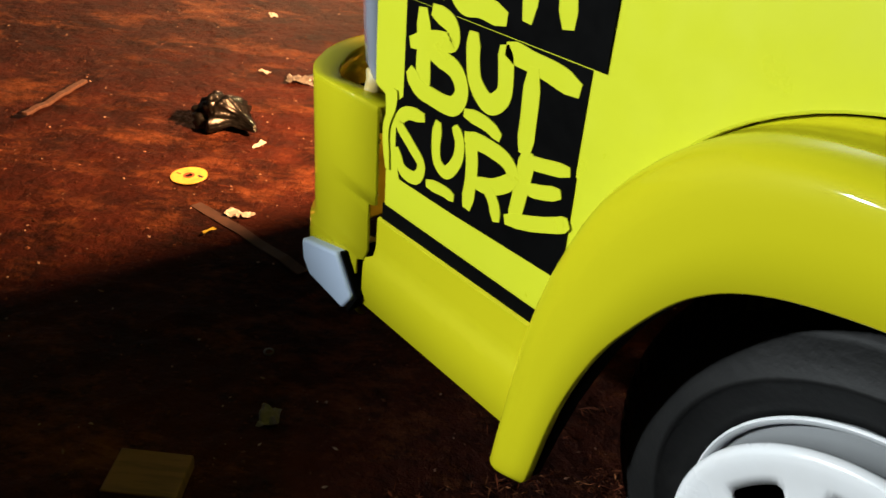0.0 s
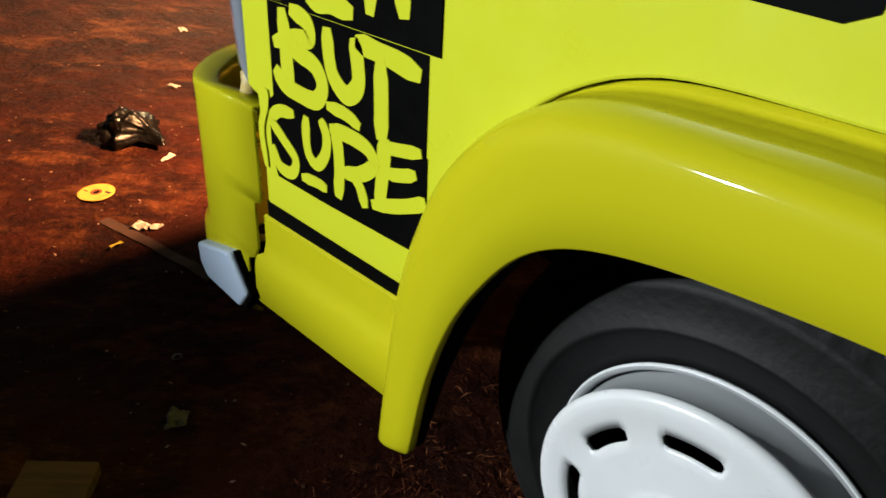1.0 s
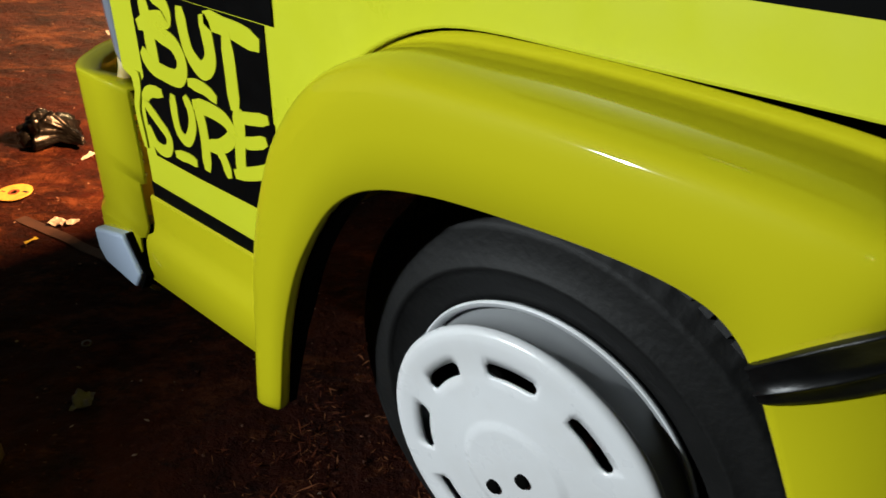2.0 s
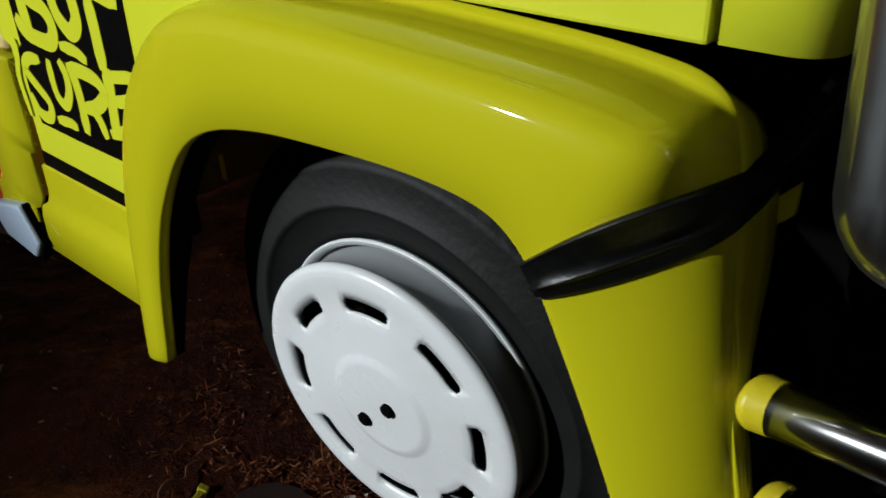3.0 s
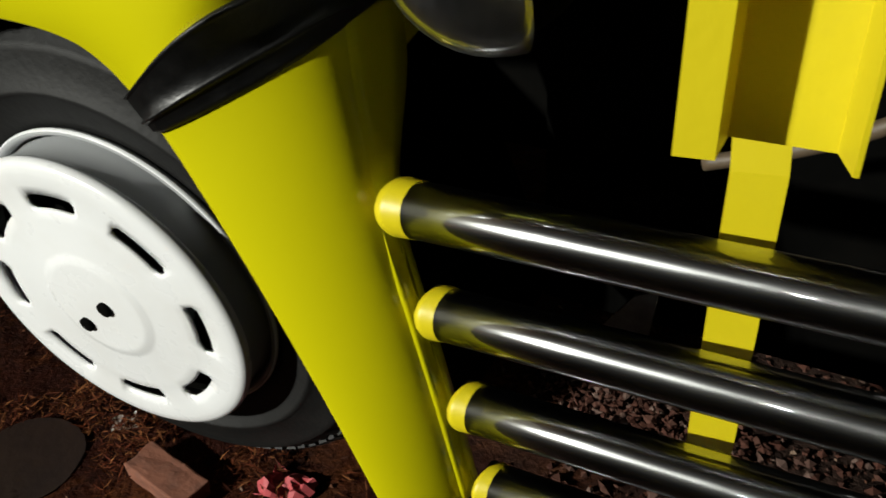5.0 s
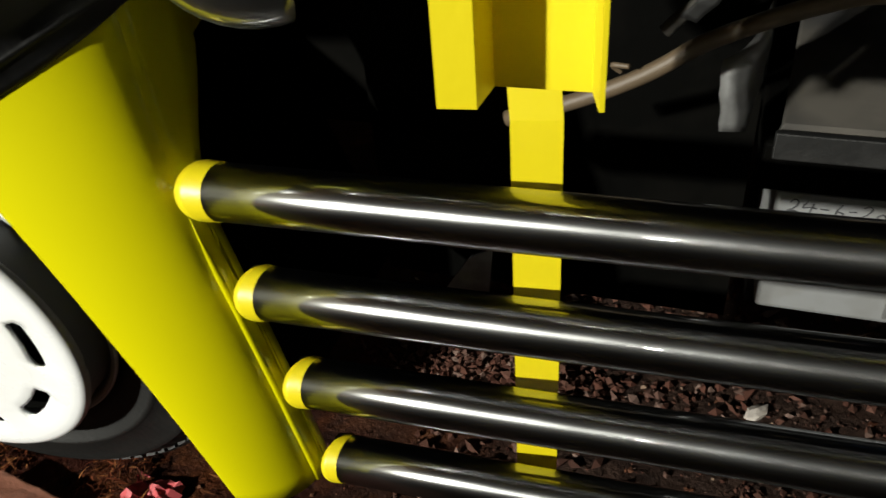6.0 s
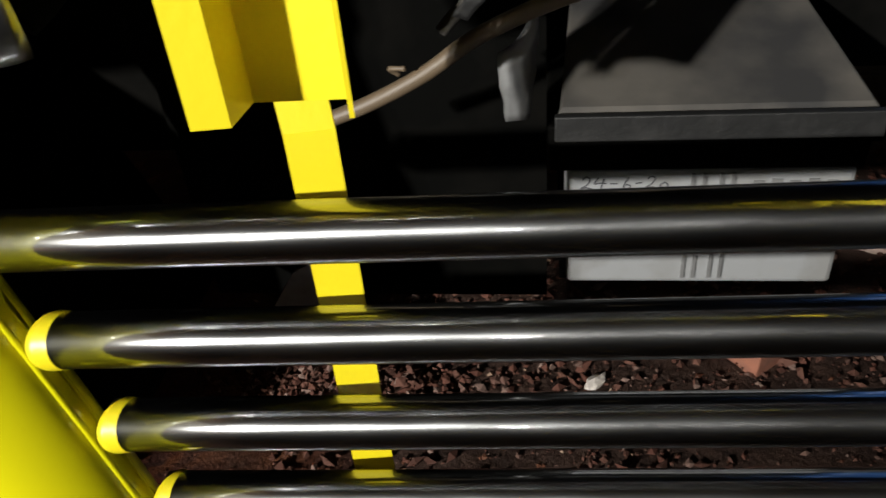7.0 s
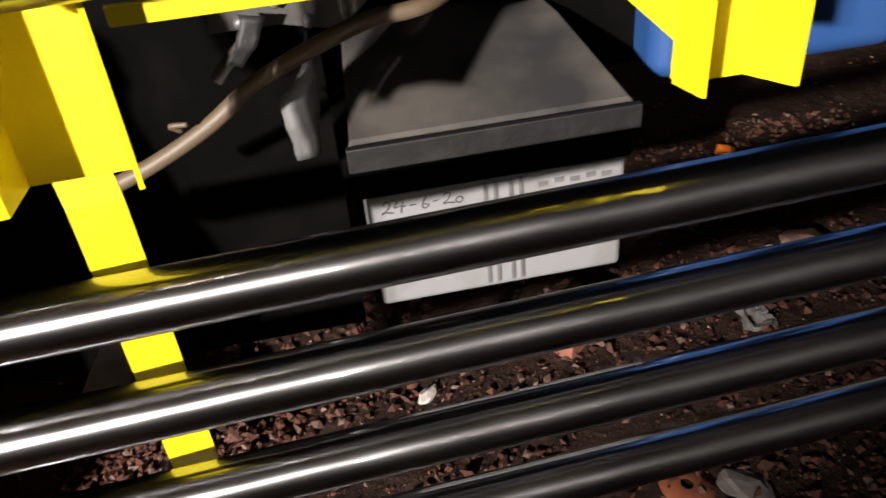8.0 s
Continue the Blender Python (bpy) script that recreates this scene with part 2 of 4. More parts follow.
# ---- mesh helpers ----
def link(name, bm, mat, parent=None, label="", smooth=True, bevel=0.0, thick=0.0, segments=2):
    me = bpy.data.meshes.new(name)
    bmesh.ops.recalc_face_normals(bm, faces=bm.faces)
    bm.to_mesh(me)
    bm.free()
    me.materials.append(mat)
    ob = new(name, me)
    for f in me.polygons:
        f.use_smooth = smooth
    if thick:
        md = ob.modifiers.new("thick", "SOLIDIFY")
        md.thickness, md.offset = thick, -1
    if bevel:
        md = ob.modifiers.new("bevel", "BEVEL")
        md.width, md.segments, md.limit_method, md.angle_limit = bevel, segments, "ANGLE", radians(35)
        md.harden_normals = smooth
    if parent is not None:
        ob.parent = parent
    if label:
        ob["label"] = label
    return ob


def thing(name, m, label, category, group=""):
    ob = new(name)
    ob.empty_display_size = 0.1
    ob.matrix_world = m
    return tagged(ob, label, category, group)


def part(name, bm, mat, parent, label="", **kw):
    return link(name, bm, mat, parent, label, **kw)


def box(x0, x1, y0, y1, z0, z1, bm=None):
    bm = bm or bmesh.new()
    v = [bm.verts.new((x, y, z)) for z in (z0, z1) for y in (y0, y1) for x in (x0, x1)]
    for f in ((0, 1, 3, 2), (4, 6, 7, 5), (0, 4, 5, 1), (1, 5, 7, 3), (3, 7, 6, 2), (2, 6, 4, 0)):
        bm.faces.new([v[i] for i in f])
    return bm


def slab(points, y0, y1, bm=None):
    """A polygon of (x, z) points, from y0 to y1."""
    bm = bm or bmesh.new()
    a = [bm.verts.new((x, y0, z)) for x, z in points]
    b = [bm.verts.new((x, y1, z)) for x, z in points]
    bm.faces.new(a)
    bm.faces.new(b[::-1])
    n = len(points)
    for i in range(n):
        bm.faces.new((a[i], b[i], b[(i + 1) % n], a[(i + 1) % n]))
    return bm


def lathe(profile, n=64, bm=None):
    """Turns (radius, y) points about the y axis."""
    bm = bm or bmesh.new()
    rings = []
    for r, y in profile:
        if r < 1e-6:
            rings.append([bm.verts.new((0, y, 0))])
        else:
            rings.append([bm.verts.new((r * math.cos(2 * math.pi * i / n), y, r * math.sin(2 * math.pi * i / n))) for i in range(n)])
    for a, b in zip(rings, rings[1:]):
        for i in range(n):
            k = (i + 1) % n
            if len(a) == 1:
                bm.faces.new((a[0], b[i], b[k]))
            elif len(b) == 1:
                bm.faces.new((a[i], b[0], a[k]))
            else:
                bm.faces.new((a[i], b[i], b[k], a[k]))
    return bm


def pipe(points, radius, n=24, bm=None, cap=True):
    """A tube along points; radius a number or one for each point."""
    bm = bm or bmesh.new()
    pts = [Vector(p) for p in points]
    rad = radius if isinstance(radius, (list, tuple)) else [radius] * len(pts)
    ref = None
    rings = []
    for i, p in enumerate(pts):
        d = (pts[min(i + 1, len(pts) - 1)] - pts[max(i - 1, 0)]).normalized()
        if ref is None:
            ref = d.orthogonal().normalized()
        ref = (ref - d * ref.dot(d)).normalized()
        side = d.cross(ref)
        rings.append([bm.verts.new(p + rad[i] * (ref * math.cos(2 * math.pi * k / n) + side * math.sin(2 * math.pi * k / n))) for k in range(n)])
    for a, b in zip(rings, rings[1:]):
        for k in range(n):
            bm.faces.new((a[k], a[(k + 1) % n], b[(k + 1) % n], b[k]))
    if cap:
        bm.faces.new(rings[0][::-1])
        bm.faces.new(rings[-1])
    return bm


def smooth_path(points, steps=8):
    """Catmull-Rom through points."""
    p = [Vector(q) for q in points]
    p = [2 * p[0] - p[1], *p, 2 * p[-1] - p[-2]]
    out = []
    for i in range(1, len(p) - 2):
        for s in range(steps):
            t = s / steps
            out.append(0.5 * (2 * p[i] + (p[i + 1] - p[i - 1]) * t + (2 * p[i - 1] - 5 * p[i] + 4 * p[i + 1] - p[i + 2]) * t * t
                              + (3 * p[i] - p[i - 1] - 3 * p[i + 1] + p[i + 2]) * t ** 3))
    return out + [p[-2]]


def sheet(rows, bm=None, close=False):
    bm = bm or bmesh.new()
    vs = [[bm.verts.new(q) for q in r] for r in rows]
    for a, b in zip(vs, vs[1:]):
        for i in range(len(a) - 1 + close):
            k = (i + 1) % len(a)
            bm.faces.new((a[i], a[k], b[k], b[i]))
    return bm


def rock(size, seed, flat=0.7, rough=0.35, detail=2):
    bm = bmesh.new()
    bmesh.ops.create_icosphere(bm, subdivisions=detail, radius=1)
    for v in bm.verts:
        k = 1 + rough * noise.noise(v.co * 1.3 + Vector((seed * 7.1, seed * 3.3, 0)))
        v.co = Vector((v.co.x * k * size[0], v.co.y * k * size[1], v.co.z * k * size[2] * flat))
    return bm


# ---- ground and workshop shell ----
def spread(lo, hi, step, far):
    near = list(np.arange(lo, hi + 1e-6, step))
    tail = [step * 1.5 ** k for k in range(1, 40)]
    out, acc = [], 0
    for s in tail:
        acc += s
        if acc > far:
            break
        out.append(acc)
    return [lo - a for a in out[::-1]] + near + [hi + a for a in out]


def ground_height(x, y):
    h = 0.010 * noise.noise(Vector((x * 2.3, y * 2.3, 0))) + 0.008 * noise.noise(Vector((x * 9, y * 9, 3))) + 0.005 * noise.noise(Vector((x * 27, y * 27, 5)))
    d = math.hypot(x - 0.1, y - 0.15)
    return h * min(1, 0.4 + d) - 0.004


gx, gy = spread(-3.2, 2.6, 0.02, 60), spread(-1.0, 1.8, 0.02, 60)
ground = link("ground", sheet([[(x, y, ground_height(x, y)) for x in gx] for y in gy]), DIRT)
tagged(ground, "red-brown trampled dirt ground with fine rubble", "ground", kind="structure")


def wall(name, x0, x1, y0, y1, z0, z1, label):
    return tagged(link(name, box(x0, x1, y0, y1, z0, z1), WALL, smooth=False), label, "wall", kind="structure")


wall("wall_south", -7, 7, -6.65, -6.5, -0.05, 5.0, "plain grey rendered workshop wall")
wall("wall_east", 7, 7.15, -6.5, 6, -0.05, 5.0, "plain grey rendered workshop wall")
wall("wall_north", -7, 7, 6, 6.15, -0.05, 5.0, "plain grey rendered workshop wall")
tagged(link("ceiling", box(-7.2, 7.3, -6.8, 6.3, 5.0, 5.1), WALL, smooth=False), "plain grey workshop ceiling", "ceiling", kind="structure")

# ---- truck ----
truck = thing("truck", TRUCK, "yellow truck with lettered cab and steel side tubes", "truck")
SIDE = -0.012


def side_panels():
    arch = [(-0.36, 0.4925), (-0.335, 0.61), (-0.275, 0.725), (-0.235, 0.780), (-0.205, 0.812), (-0.180, 0.833), (-0.152, 0.852), (-0.122, 0.868), (-0.092, 0.881), (-0.063, 0.890), (-0.035, 0.8965), (-0.007, 0.900),
            (0.020, 0.9015), (0.050, 0.9022), (0.08, 0.902), (0.15, 0.901), (0.235, 0.900), (0.34, 0.8995), (0.466, 0.899)]
    bm = slab([(-0.782, 0.4975), *arch, (0.466, 1.90), (-0.55, 1.90), (-0.80, 1.25), (-0.819, 0.86), (-0.819, 0.70), (-0.790, 0.69), (-0.782, 0.60)], SIDE, SIDE + 0.025)
    door = part("door_panel", bm, LEMON, truck, "lemon yellow cab side panel", bevel=0.004, smooth=False)
    rows = []
    for z in (0.902, 1.0, 1.3, 1.9):
        r = [(0.474, SIDE, z), (0.520, SIDE, z)]
        r += [(0.520 + 0.035 * math.sin(a), SIDE + 0.035 * (1 - math.cos(a)), z) for a in [k * math.pi / 12 for k in range(1, 7)]]
        r += [(0.555, 0.12, z), (0.555, 1.72, z)]
        rows.append(r)
    part("rear_corner_panel", sheet(rows), LEMON, truck, "lemon yellow cab rear corner", thick=0.012, smooth=True)
    # Black strip set in the sill gap in place of its shade.
    part("sill_gap_shade", slab([(-0.79, 0.455), (-0.36, 0.455), (-0.36, 0.4925), (-0.79, 0.4975)], SIDE + 0.003, SIDE + 0.0262), BLACK, truck, smooth=False)
    part("door_jamb", box(0.44, 0.50, SIDE + 0.026, SIDE + 0.05, 0.91, 1.9), DARK, truck)
    part("far_side_panel", slab([(-0.80, 0.5), (0.55, 0.5), (0.55, 1.9), (-0.55, 1.9), (-0.80, 1.25)], 1.72, 1.74), LEMON, truck, smooth=False)
    part("cab_roof", box(-0.55, 0.555, SIDE, 1.74, 1.9, 1.93), LEMON, truck, smooth=False, bevel=0.01)
    edge = [(0.02, 0.30), (0.328, 0.30), (0.332, 0.362), (0.345, 0.374), (0.360, 0.366), (0.362, 0.30), (1.72, 0.30)]
    part("cab_front", sheet([[(-0.80, y, z) for y, z in edge], [(-0.80, y, 1.25) for y, z in edge], [(-0.55, y, 1.9) for y, z in edge]]),
         LEMON, truck, thick=0.02, smooth=False)
    part("cab_floor", box(-0.79, 0.55, 0.30, 1.72, 0.86, 0.90), DARK, truck, smooth=False)
    return door


door_panel = side_panels()

# sticker: black sheets with brush lettering
sticker = part("black_sticker", slab([(-0.738, 0.562), (-0.60, 0.560), (-0.364, 0.562), (-0.363, 0.71), (-0.366, 0.712), (-0.363, 0.847), (-0.736, 0.853), (-0.736, 0.703), (-0.752, 0.69),
                                      (-0.752, 0.60)], SIDE - 0.002, SIDE), BLACK, truck, "black vinyl sticker with brush lettering", smooth=False)
part("upper_sheet", slab([(-0.736, 0.8545), (-0.341, 0.849), (-0.337, 1.02), (-0.736, 1.02)], SIDE - 0.003, SIDE - 0.0005), BLACK, truck, "black vinyl sheet with brush lettering", smooth=False)


def stroke(points, width, wob=0.0, steps=7):
    """A brush stroke with round ends, lying on the sticker; points are (x, z)."""
    p = smooth_path([(x, 0, z) for x, z in points], steps)
    bm = bmesh.new()
    left, right = [], []
    n = len(p)
    for i, q in enumerate(p):
        d = (p[min(i + 1, n - 1)] - p[max(i - 1, 0)]).normalized()
        s = Vector((-d.z, 0, d.x))
        e = min(i, n - 1 - i) / 3
        w = width / 2 * (1 if e >= 1 else 0.62 + 0.38 * e) * (1 + wob * noise.noise(q * 23))
        left.append(q + s * w)
        right.append(q - s * w)
    for a in (left, right):
        for q in a:
            q.y = 0
    rows = []
    for y in (SIDE - 0.0036, SIDE - 0.0022):
        rows.append(([bm.verts.new((q.x, y, q.z)) for q in left], [bm.verts.new((q.x, y, q.z)) for q in right]))
    (fl, fr), (bl, br) = rows
    for i in range(n - 1):
        bm.faces.new((fl[i], fl[i + 1], fr[i + 1], fr[i]))
        bm.faces.new((fl[i], bl[i], bl[i + 1], fl[i + 1]))
        bm.faces.new((fr[i], fr[i + 1], br[i + 1], br[i]))
    bm.faces.new((fl[0], fr[0], br[0], bl[0]))
    bm.faces.new((fl[-1], bl[-1], br[-1], fr[-1]))
    return bm


def letter(name, strokes):
    bm = bmesh.new()
    for k, (width, pts) in enumerate(strokes):
        piece = stroke([(x_, z_ + 0.0035) for x_, z_ in pts], width * 0.82, 0.12)
        for v in piece.verts:
            v.co.y -= 0.0002 * k
        tmp = bpy.data.meshes.new("tmp")
        piece.to_mesh(tmp)
        piece.free()
        bm.from_mesh(tmp)
        bpy.data.meshes.remove(tmp)
    return part(name, bm, LEMON, sticker, smooth=False)


letter("letter_b", [(0.040, [(-0.694, 0.845), (-0.688, 0.795), (-0.687, 0.762), (-0.683, 0.718)]),
                    (0.034, [(-0.722, 0.788), (-0.661, 0.806), (-0.623, 0.812), (-0.628, 0.836), (-0.672, 0.847)]),
                    (0.036, [(-0.672, 0.786), (-0.613, 0.776), (-0.594, 0.748), (-0.614, 0.722), (-0.668, 0.722), (-0.698, 0.727), (-0.722, 0.748)])])
letter("letter_u", [(0.036, [(-0.578, 0.838), (-0.575, 0.798), (-0.565, 0.769), (-0.535, 0.750), (-0.508, 0.770), (-0.508, 0.806), (-0.515, 0.836)])])
letter("letter_t", [(0.036, [(-0.512, 0.832), (-0.469, 0.828), (-0.425, 0.824), (-0.375, 0.815)]), (0.038, [(-0.457, 0.822), (-0.456, 0.76), (-0.457, 0.705)])])
letter("dash", [(0.026, [(-0.586, 0.722), (-0.539, 0.721), (-0.505, 0.711)])])
letter("letter_s", [(0.026, [(-0.676, 0.684), (-0.722, 0.677), (-0.742, 0.655), (-0.711, 0.631), (-0.679, 0.607), (-0.691, 0.580), (-0.728, 0.580), (-0.748, 0.612)])])
letter("letter_u", [(0.026, [(-0.642, 0.690), (-0.645, 0.653), (-0.638, 0.626), (-0.616, 0.618), (-0.593, 0.645), (-0.590, 0.675), (-0.604, 0.696)])])
letter("letter_r", [(0.032, [(-0.568, 0.690), (-0.560, 0.66), (-0.559, 0.624), (-0.564, 0.580)]),
                    (0.030, [(-0.580, 0.688), (-0.531, 0.690), (-0.487, 0.683), (-0.475, 0.662), (-0.508, 0.638), (-0.555, 0.626)]),
                    (0.026, [(-0.530, 0.636), (-0.507, 0.616), (-0.496, 0.588)])])
letter("dash", [(0.024, [(-0.664, 0.582), (-0.622, 0.586), (-0.594, 0.584)])])
letter("letter_e", [(0.036, [(-0.449, 0.712), (-0.453, 0.671), (-0.458, 0.635), (-0.463, 0.602)]), (0.024, [(-0.450, 0.698), (-0.413, 0.704), (-0.372, 0.712)]),
                    (0.024, [(-0.448, 0.659), (-0.415, 0.667), (-0.382, 0.678)]), (0.028, [(-0.480, 0.600), (-0.427, 0.616), (-0.384, 0.633), (-0.362, 0.645)])])
letter("letter_e", [(0.036, [(-0.618, 0.96), (-0.622, 0.92), (-0.622, 0.885), (-0.60, 0.868), (-0.565, 0.872), (-0.515, 0.868)]), (0.03, [(-0.62, 0.92), (-0.57, 0.93), (-0.53, 0.925)])])
letter("letter_n", [(0.036, [(-0.705, 0.98), (-0.712, 0.92), (-0.700, 0.855)]), (0.034, [(-0.705, 0.98), (-0.675, 0.92), (-0.655, 0.865)]), (0.034, [(-0.655, 0.99), (-0.655, 0.93), (-0.655, 0.865)])])
letter("letter_w", [(0.034, [(-0.474, 0.99), (-0.475, 0.927), (-0.479, 0.872)]), (0.038, [(-0.414, 1.0), (-0.415, 0.93), (-0.408, 0.880)]), (0.03, [(-0.45, 0.96), (-0.44, 0.99), (-0.425, 0.95)])])
letter("drip", [(0.020, [(-0.757, 0.705), (-0.761, 0.678), (-0.779, 0.632), (-0.771, 0.565)])])

# window decals
part("window_decal", slab([(0.018, 0.984), (0.121, 0.978), (0.148, 0.990), (0.158, 1.03), (0.010, 1.03)], SIDE - 0.002, SIDE), BLACK, truck, "black vinyl decal edge", smooth=False)
part("window_decal", slab([(0.163, 1.03), (0.165, 0.985), (0.172, 0.973), (0.239, 0.971), (0.244, 0.978), (0.248, 0.978), (0.252, 0.971), (0.44, 0.971), (0.44, 1.03)], SIDE - 0.002, SIDE), BLACK, truck,
     "black vinyl decal edge", smooth=False)
part("blue_decal", slab([(0.255, 1.002), (0.30, 0.998), (0.30, 1.03), (0.255, 1.03)], SIDE - 0.0035, SIDE - 0.0022), BLUEVINYL, truck, "blue vinyl lettering piece", smooth=False)

# lower skirt and the gap over it; black strip stands for the gap's shade
part("gap_shade_strip", slab([(-0.79, 0.45), (-0.36, 0.45), (-0.36, 0.60), (-0.79, 0.60)], SIDE + 0.0265, SIDE + 0.05), BLACK, truck, smooth=False)


def skirt():
    prof = [(SIDE + 0.004, 0.468), (SIDE - 0.001, 0.463), (SIDE - 0.002, 0.412), (SIDE - 0.004, 0.402), (SIDE - 0.008, 0.391), (SIDE - 0.013, 0.381), (SIDE - 0.0165, 0.371), (SIDE - 0.0185, 0.358), (SIDE - 0.020, 0.290), (SIDE - 0.014, 0.281), (SIDE - 0.004, 0.281)]
    rows = []
    for x in (-0.800, -0.795, -0.6, -0.45, -0.378):
        rows.append([(x - (0.018 if z < 0.39 else 0), y, z) for y, z in prof])
    return part("side_skirt", sheet(rows), YELLOW, truck, "yellow painted steel side skirt", thick=0.004, bevel=0.006, smooth=True)


skirt()


def bumper():
    """The corner of the front bumper: the side wall turns round the corner to the front."""
    def plan(inset):
        curve = smooth_path([(-0.95, 0.0, 0), (-1.0, 0.003, 0), (-1.055, 0.032, 0), (-1.10, 0.074, 0), (-1.135, 0.112, 0), (-1.168, 0.170, 0), (-1.188, 0.24, 0), (-1.20, 0.36, 0)], 4)
        pts = [(-0.795, 0.0)] + [(q.x, q.y) for q in curve] + [(-1.205, 0.6), (-1.205, 1.72)]
        out = []
        for i, (x, y) in enumerate(pts):
            ease = min(1, max(0, (-0.82 - x) / 0.19))
            out.append((x + inset * ease, y + inset * (1 - ease * 0.5)))
        return out
    base = SIDE - 0.012
    levels = [(0.245, 0.022), (0.25, 0.012), (0.27, 0.004), (0.33, 0.0), (0.372, -0.001), (0.378, 0.001), (0.395, 0.0025), (0.46, 0.0022), (0.486, 0.0022), (0.492, 0.0022), (0.52, 0.0022), (0.63, 0.0015), (0.660, 0.0008), (0.668, 0.0015), (0.6705, 0.005), (0.671, 0.02), (0.671, 0.05)]
    rows = []
    for z, inset in levels:
        k = 0.012 if z < 0.37 else 0
        rows.append([(x - (0.022 if x > -0.81 and z < 0.489 else 0) - (0.018 if x > -0.81 and z < 0.375 else 0), y + base + (-0.008 if z < 0.39 else 0) - k * 0.2, z + (0.0 if x > -0.9 else 0.0)) for x, y in plan(inset)])
    for z, inset in ((0.668, 0.054), (0.60, 0.058)):
        rows.append([(x, y + base, z) for x, y in plan(inset)])
    return part("bumper", sheet(rows), YELLOW, truck, "yellow painted front bumper corner", thick=0.006, smooth=True)


bumper_ob = bumper()
part("bumper_guard", slab([(-1.0, 0.344), (-0.872, 0.372), (-0.818, 0.302), (-0.850, 0.263), (-0.972, 0.275), (-0.996, 0.300)], SIDE - 0.042, 0.05), SKYGREY, bumper_ob, "pale blue-grey plastic corner guard",
     bevel=0.007, segments=3, smooth=False)
# Solid near-black sliver put in for the gap's shade beside the guard.
part("guard_gap_shade", slab([(-0.868, 0.374), (-0.860, 0.374), (-0.808, 0.305), (-0.838, 0.262), (-0.848, 0.262), (-0.816, 0.303)], SIDE - 0.034, 0.03), DARK, bumper_ob, "dark filler in place of the shaded gap beside the guard", smooth=False)


def headlamp():
    plan = [(-0.822, 0.0), (-0.850, 0.0), (-0.874, 0.008), (-0.888, 0.03), (-0.896, 0.08), (-0.90, 0.2), (-0.90, 0.40), (-0.83, 0.44)]
    rows = []
    for z, g in ((0.688, 0.55), (0.698, 0.8), (0.72, 0.93), (0.78, 1), (0.88, 1.05), (0.98, 1.05), (1.02, 0.8)):
        rows.append([(-0.822 + (x + 0.822) * g, SIDE + 0.004 + y + (1 - g) * 0.05, z) for x, y in plan])
    return part("headlamp", sheet(rows), LENS, truck, "grey translucent headlamp lens", thick=0.004)


headlamp()
# Added plate, not a known part: it stops lamp light leaking down.
part("lamp_leak_block", box(-1.0, -0.81, 0.05, 1.70, 0.625, 0.635), DARK, truck, "added dark plate that blocks lamp light below", smooth=False)
part("lamp_reflector", rock((0.02, 0.02, 0.03), 2, 1.0), AMBER, truck, "glinting amber lamp reflector").location = (-0.862, 0.02, 0.690)
clip_rng = random.Random(5)
for n, z in enumerate((0.657, 0.646, 0.628, 0.604, 0.590, 0.566, 0.548, 0.530, 0.505)):
    part("clip", rock((clip_rng.uniform(0.004, 0.007), 0.005, clip_rng.uniform(0.004, 0.010)), n + 3, 1.0, 0.6), AMBER, truck, "shiny metal clip in the bumper gap").location = (
        -0.8075 + clip_rng.uniform(-0.003, 0.003), SIDE + 0.001, z)

# fender: seam curve against the cab and lip curve over the wheel, (x, z) with the depth of each
SEAM = [(-0.396, 0.268, -0.020), (-0.377, 0.400, -0.012), (-0.355, 0.530, -0.008), (-0.320, 0.642, -0.006), (-0.262, 0.752, -0.005), (-0.165, 0.841, -0.003), (-0.050, 0.889, 0.0), (0.090, 0.897, 0.004),
        (0.250, 0.893, 0.006), (0.400, 0.884, 0.006), (0.474, 0.866, 0.006), (0.500, 0.812, 0.002), (0.513, 0.740, -0.014), (0.534, 0.625, -0.030), (0.560, 0.513, -0.032), (0.582, 0.406, -0.032),
        (0.601, 0.306, -0.032)]
LIP = [(-0.302, 0.300, -0.097), (-0.268, 0.440, -0.100), (-0.225, 0.550, -0.104), (-0.176, 0.630, -0.108), (-0.115, 0.702, -0.112), (-0.045, 0.745, -0.115), (0.050, 0.768, -0.116), (0.170, 0.778, -0.116),
       (0.270, 0.780, -0.115), (0.332, 0.772, -0.113), (0.364, 0.754, -0.110), (0.386, 0.720, -0.104), (0.402, 0.678, -0.098), (0.436, 0.598, -0.094), (0.468, 0.516, -0.091), (0.502, 0.425, -0.088),
       (0.545, 0.305, -0.086)]
seam = [Vector((x, y, z)) for x, z, y in SEAM]
lip = [Vector((x, y, z)) for x, z, y in LIP]
seam_s, lip_s = smooth_path(seam, 6), smooth_path(lip, 6)
for _ in range(6):
    for curve in (seam_s, lip_s):
        for i in range(64, 96):
            curve[i] = curve[i] * 0.5 + (curve[i - 1] + curve[i + 1]) * 0.25


def ramp_between(v, a, b):
    v = min(1, max(0, (v - a) / (b - a)))
    return v * v * (3 - 2 * v)


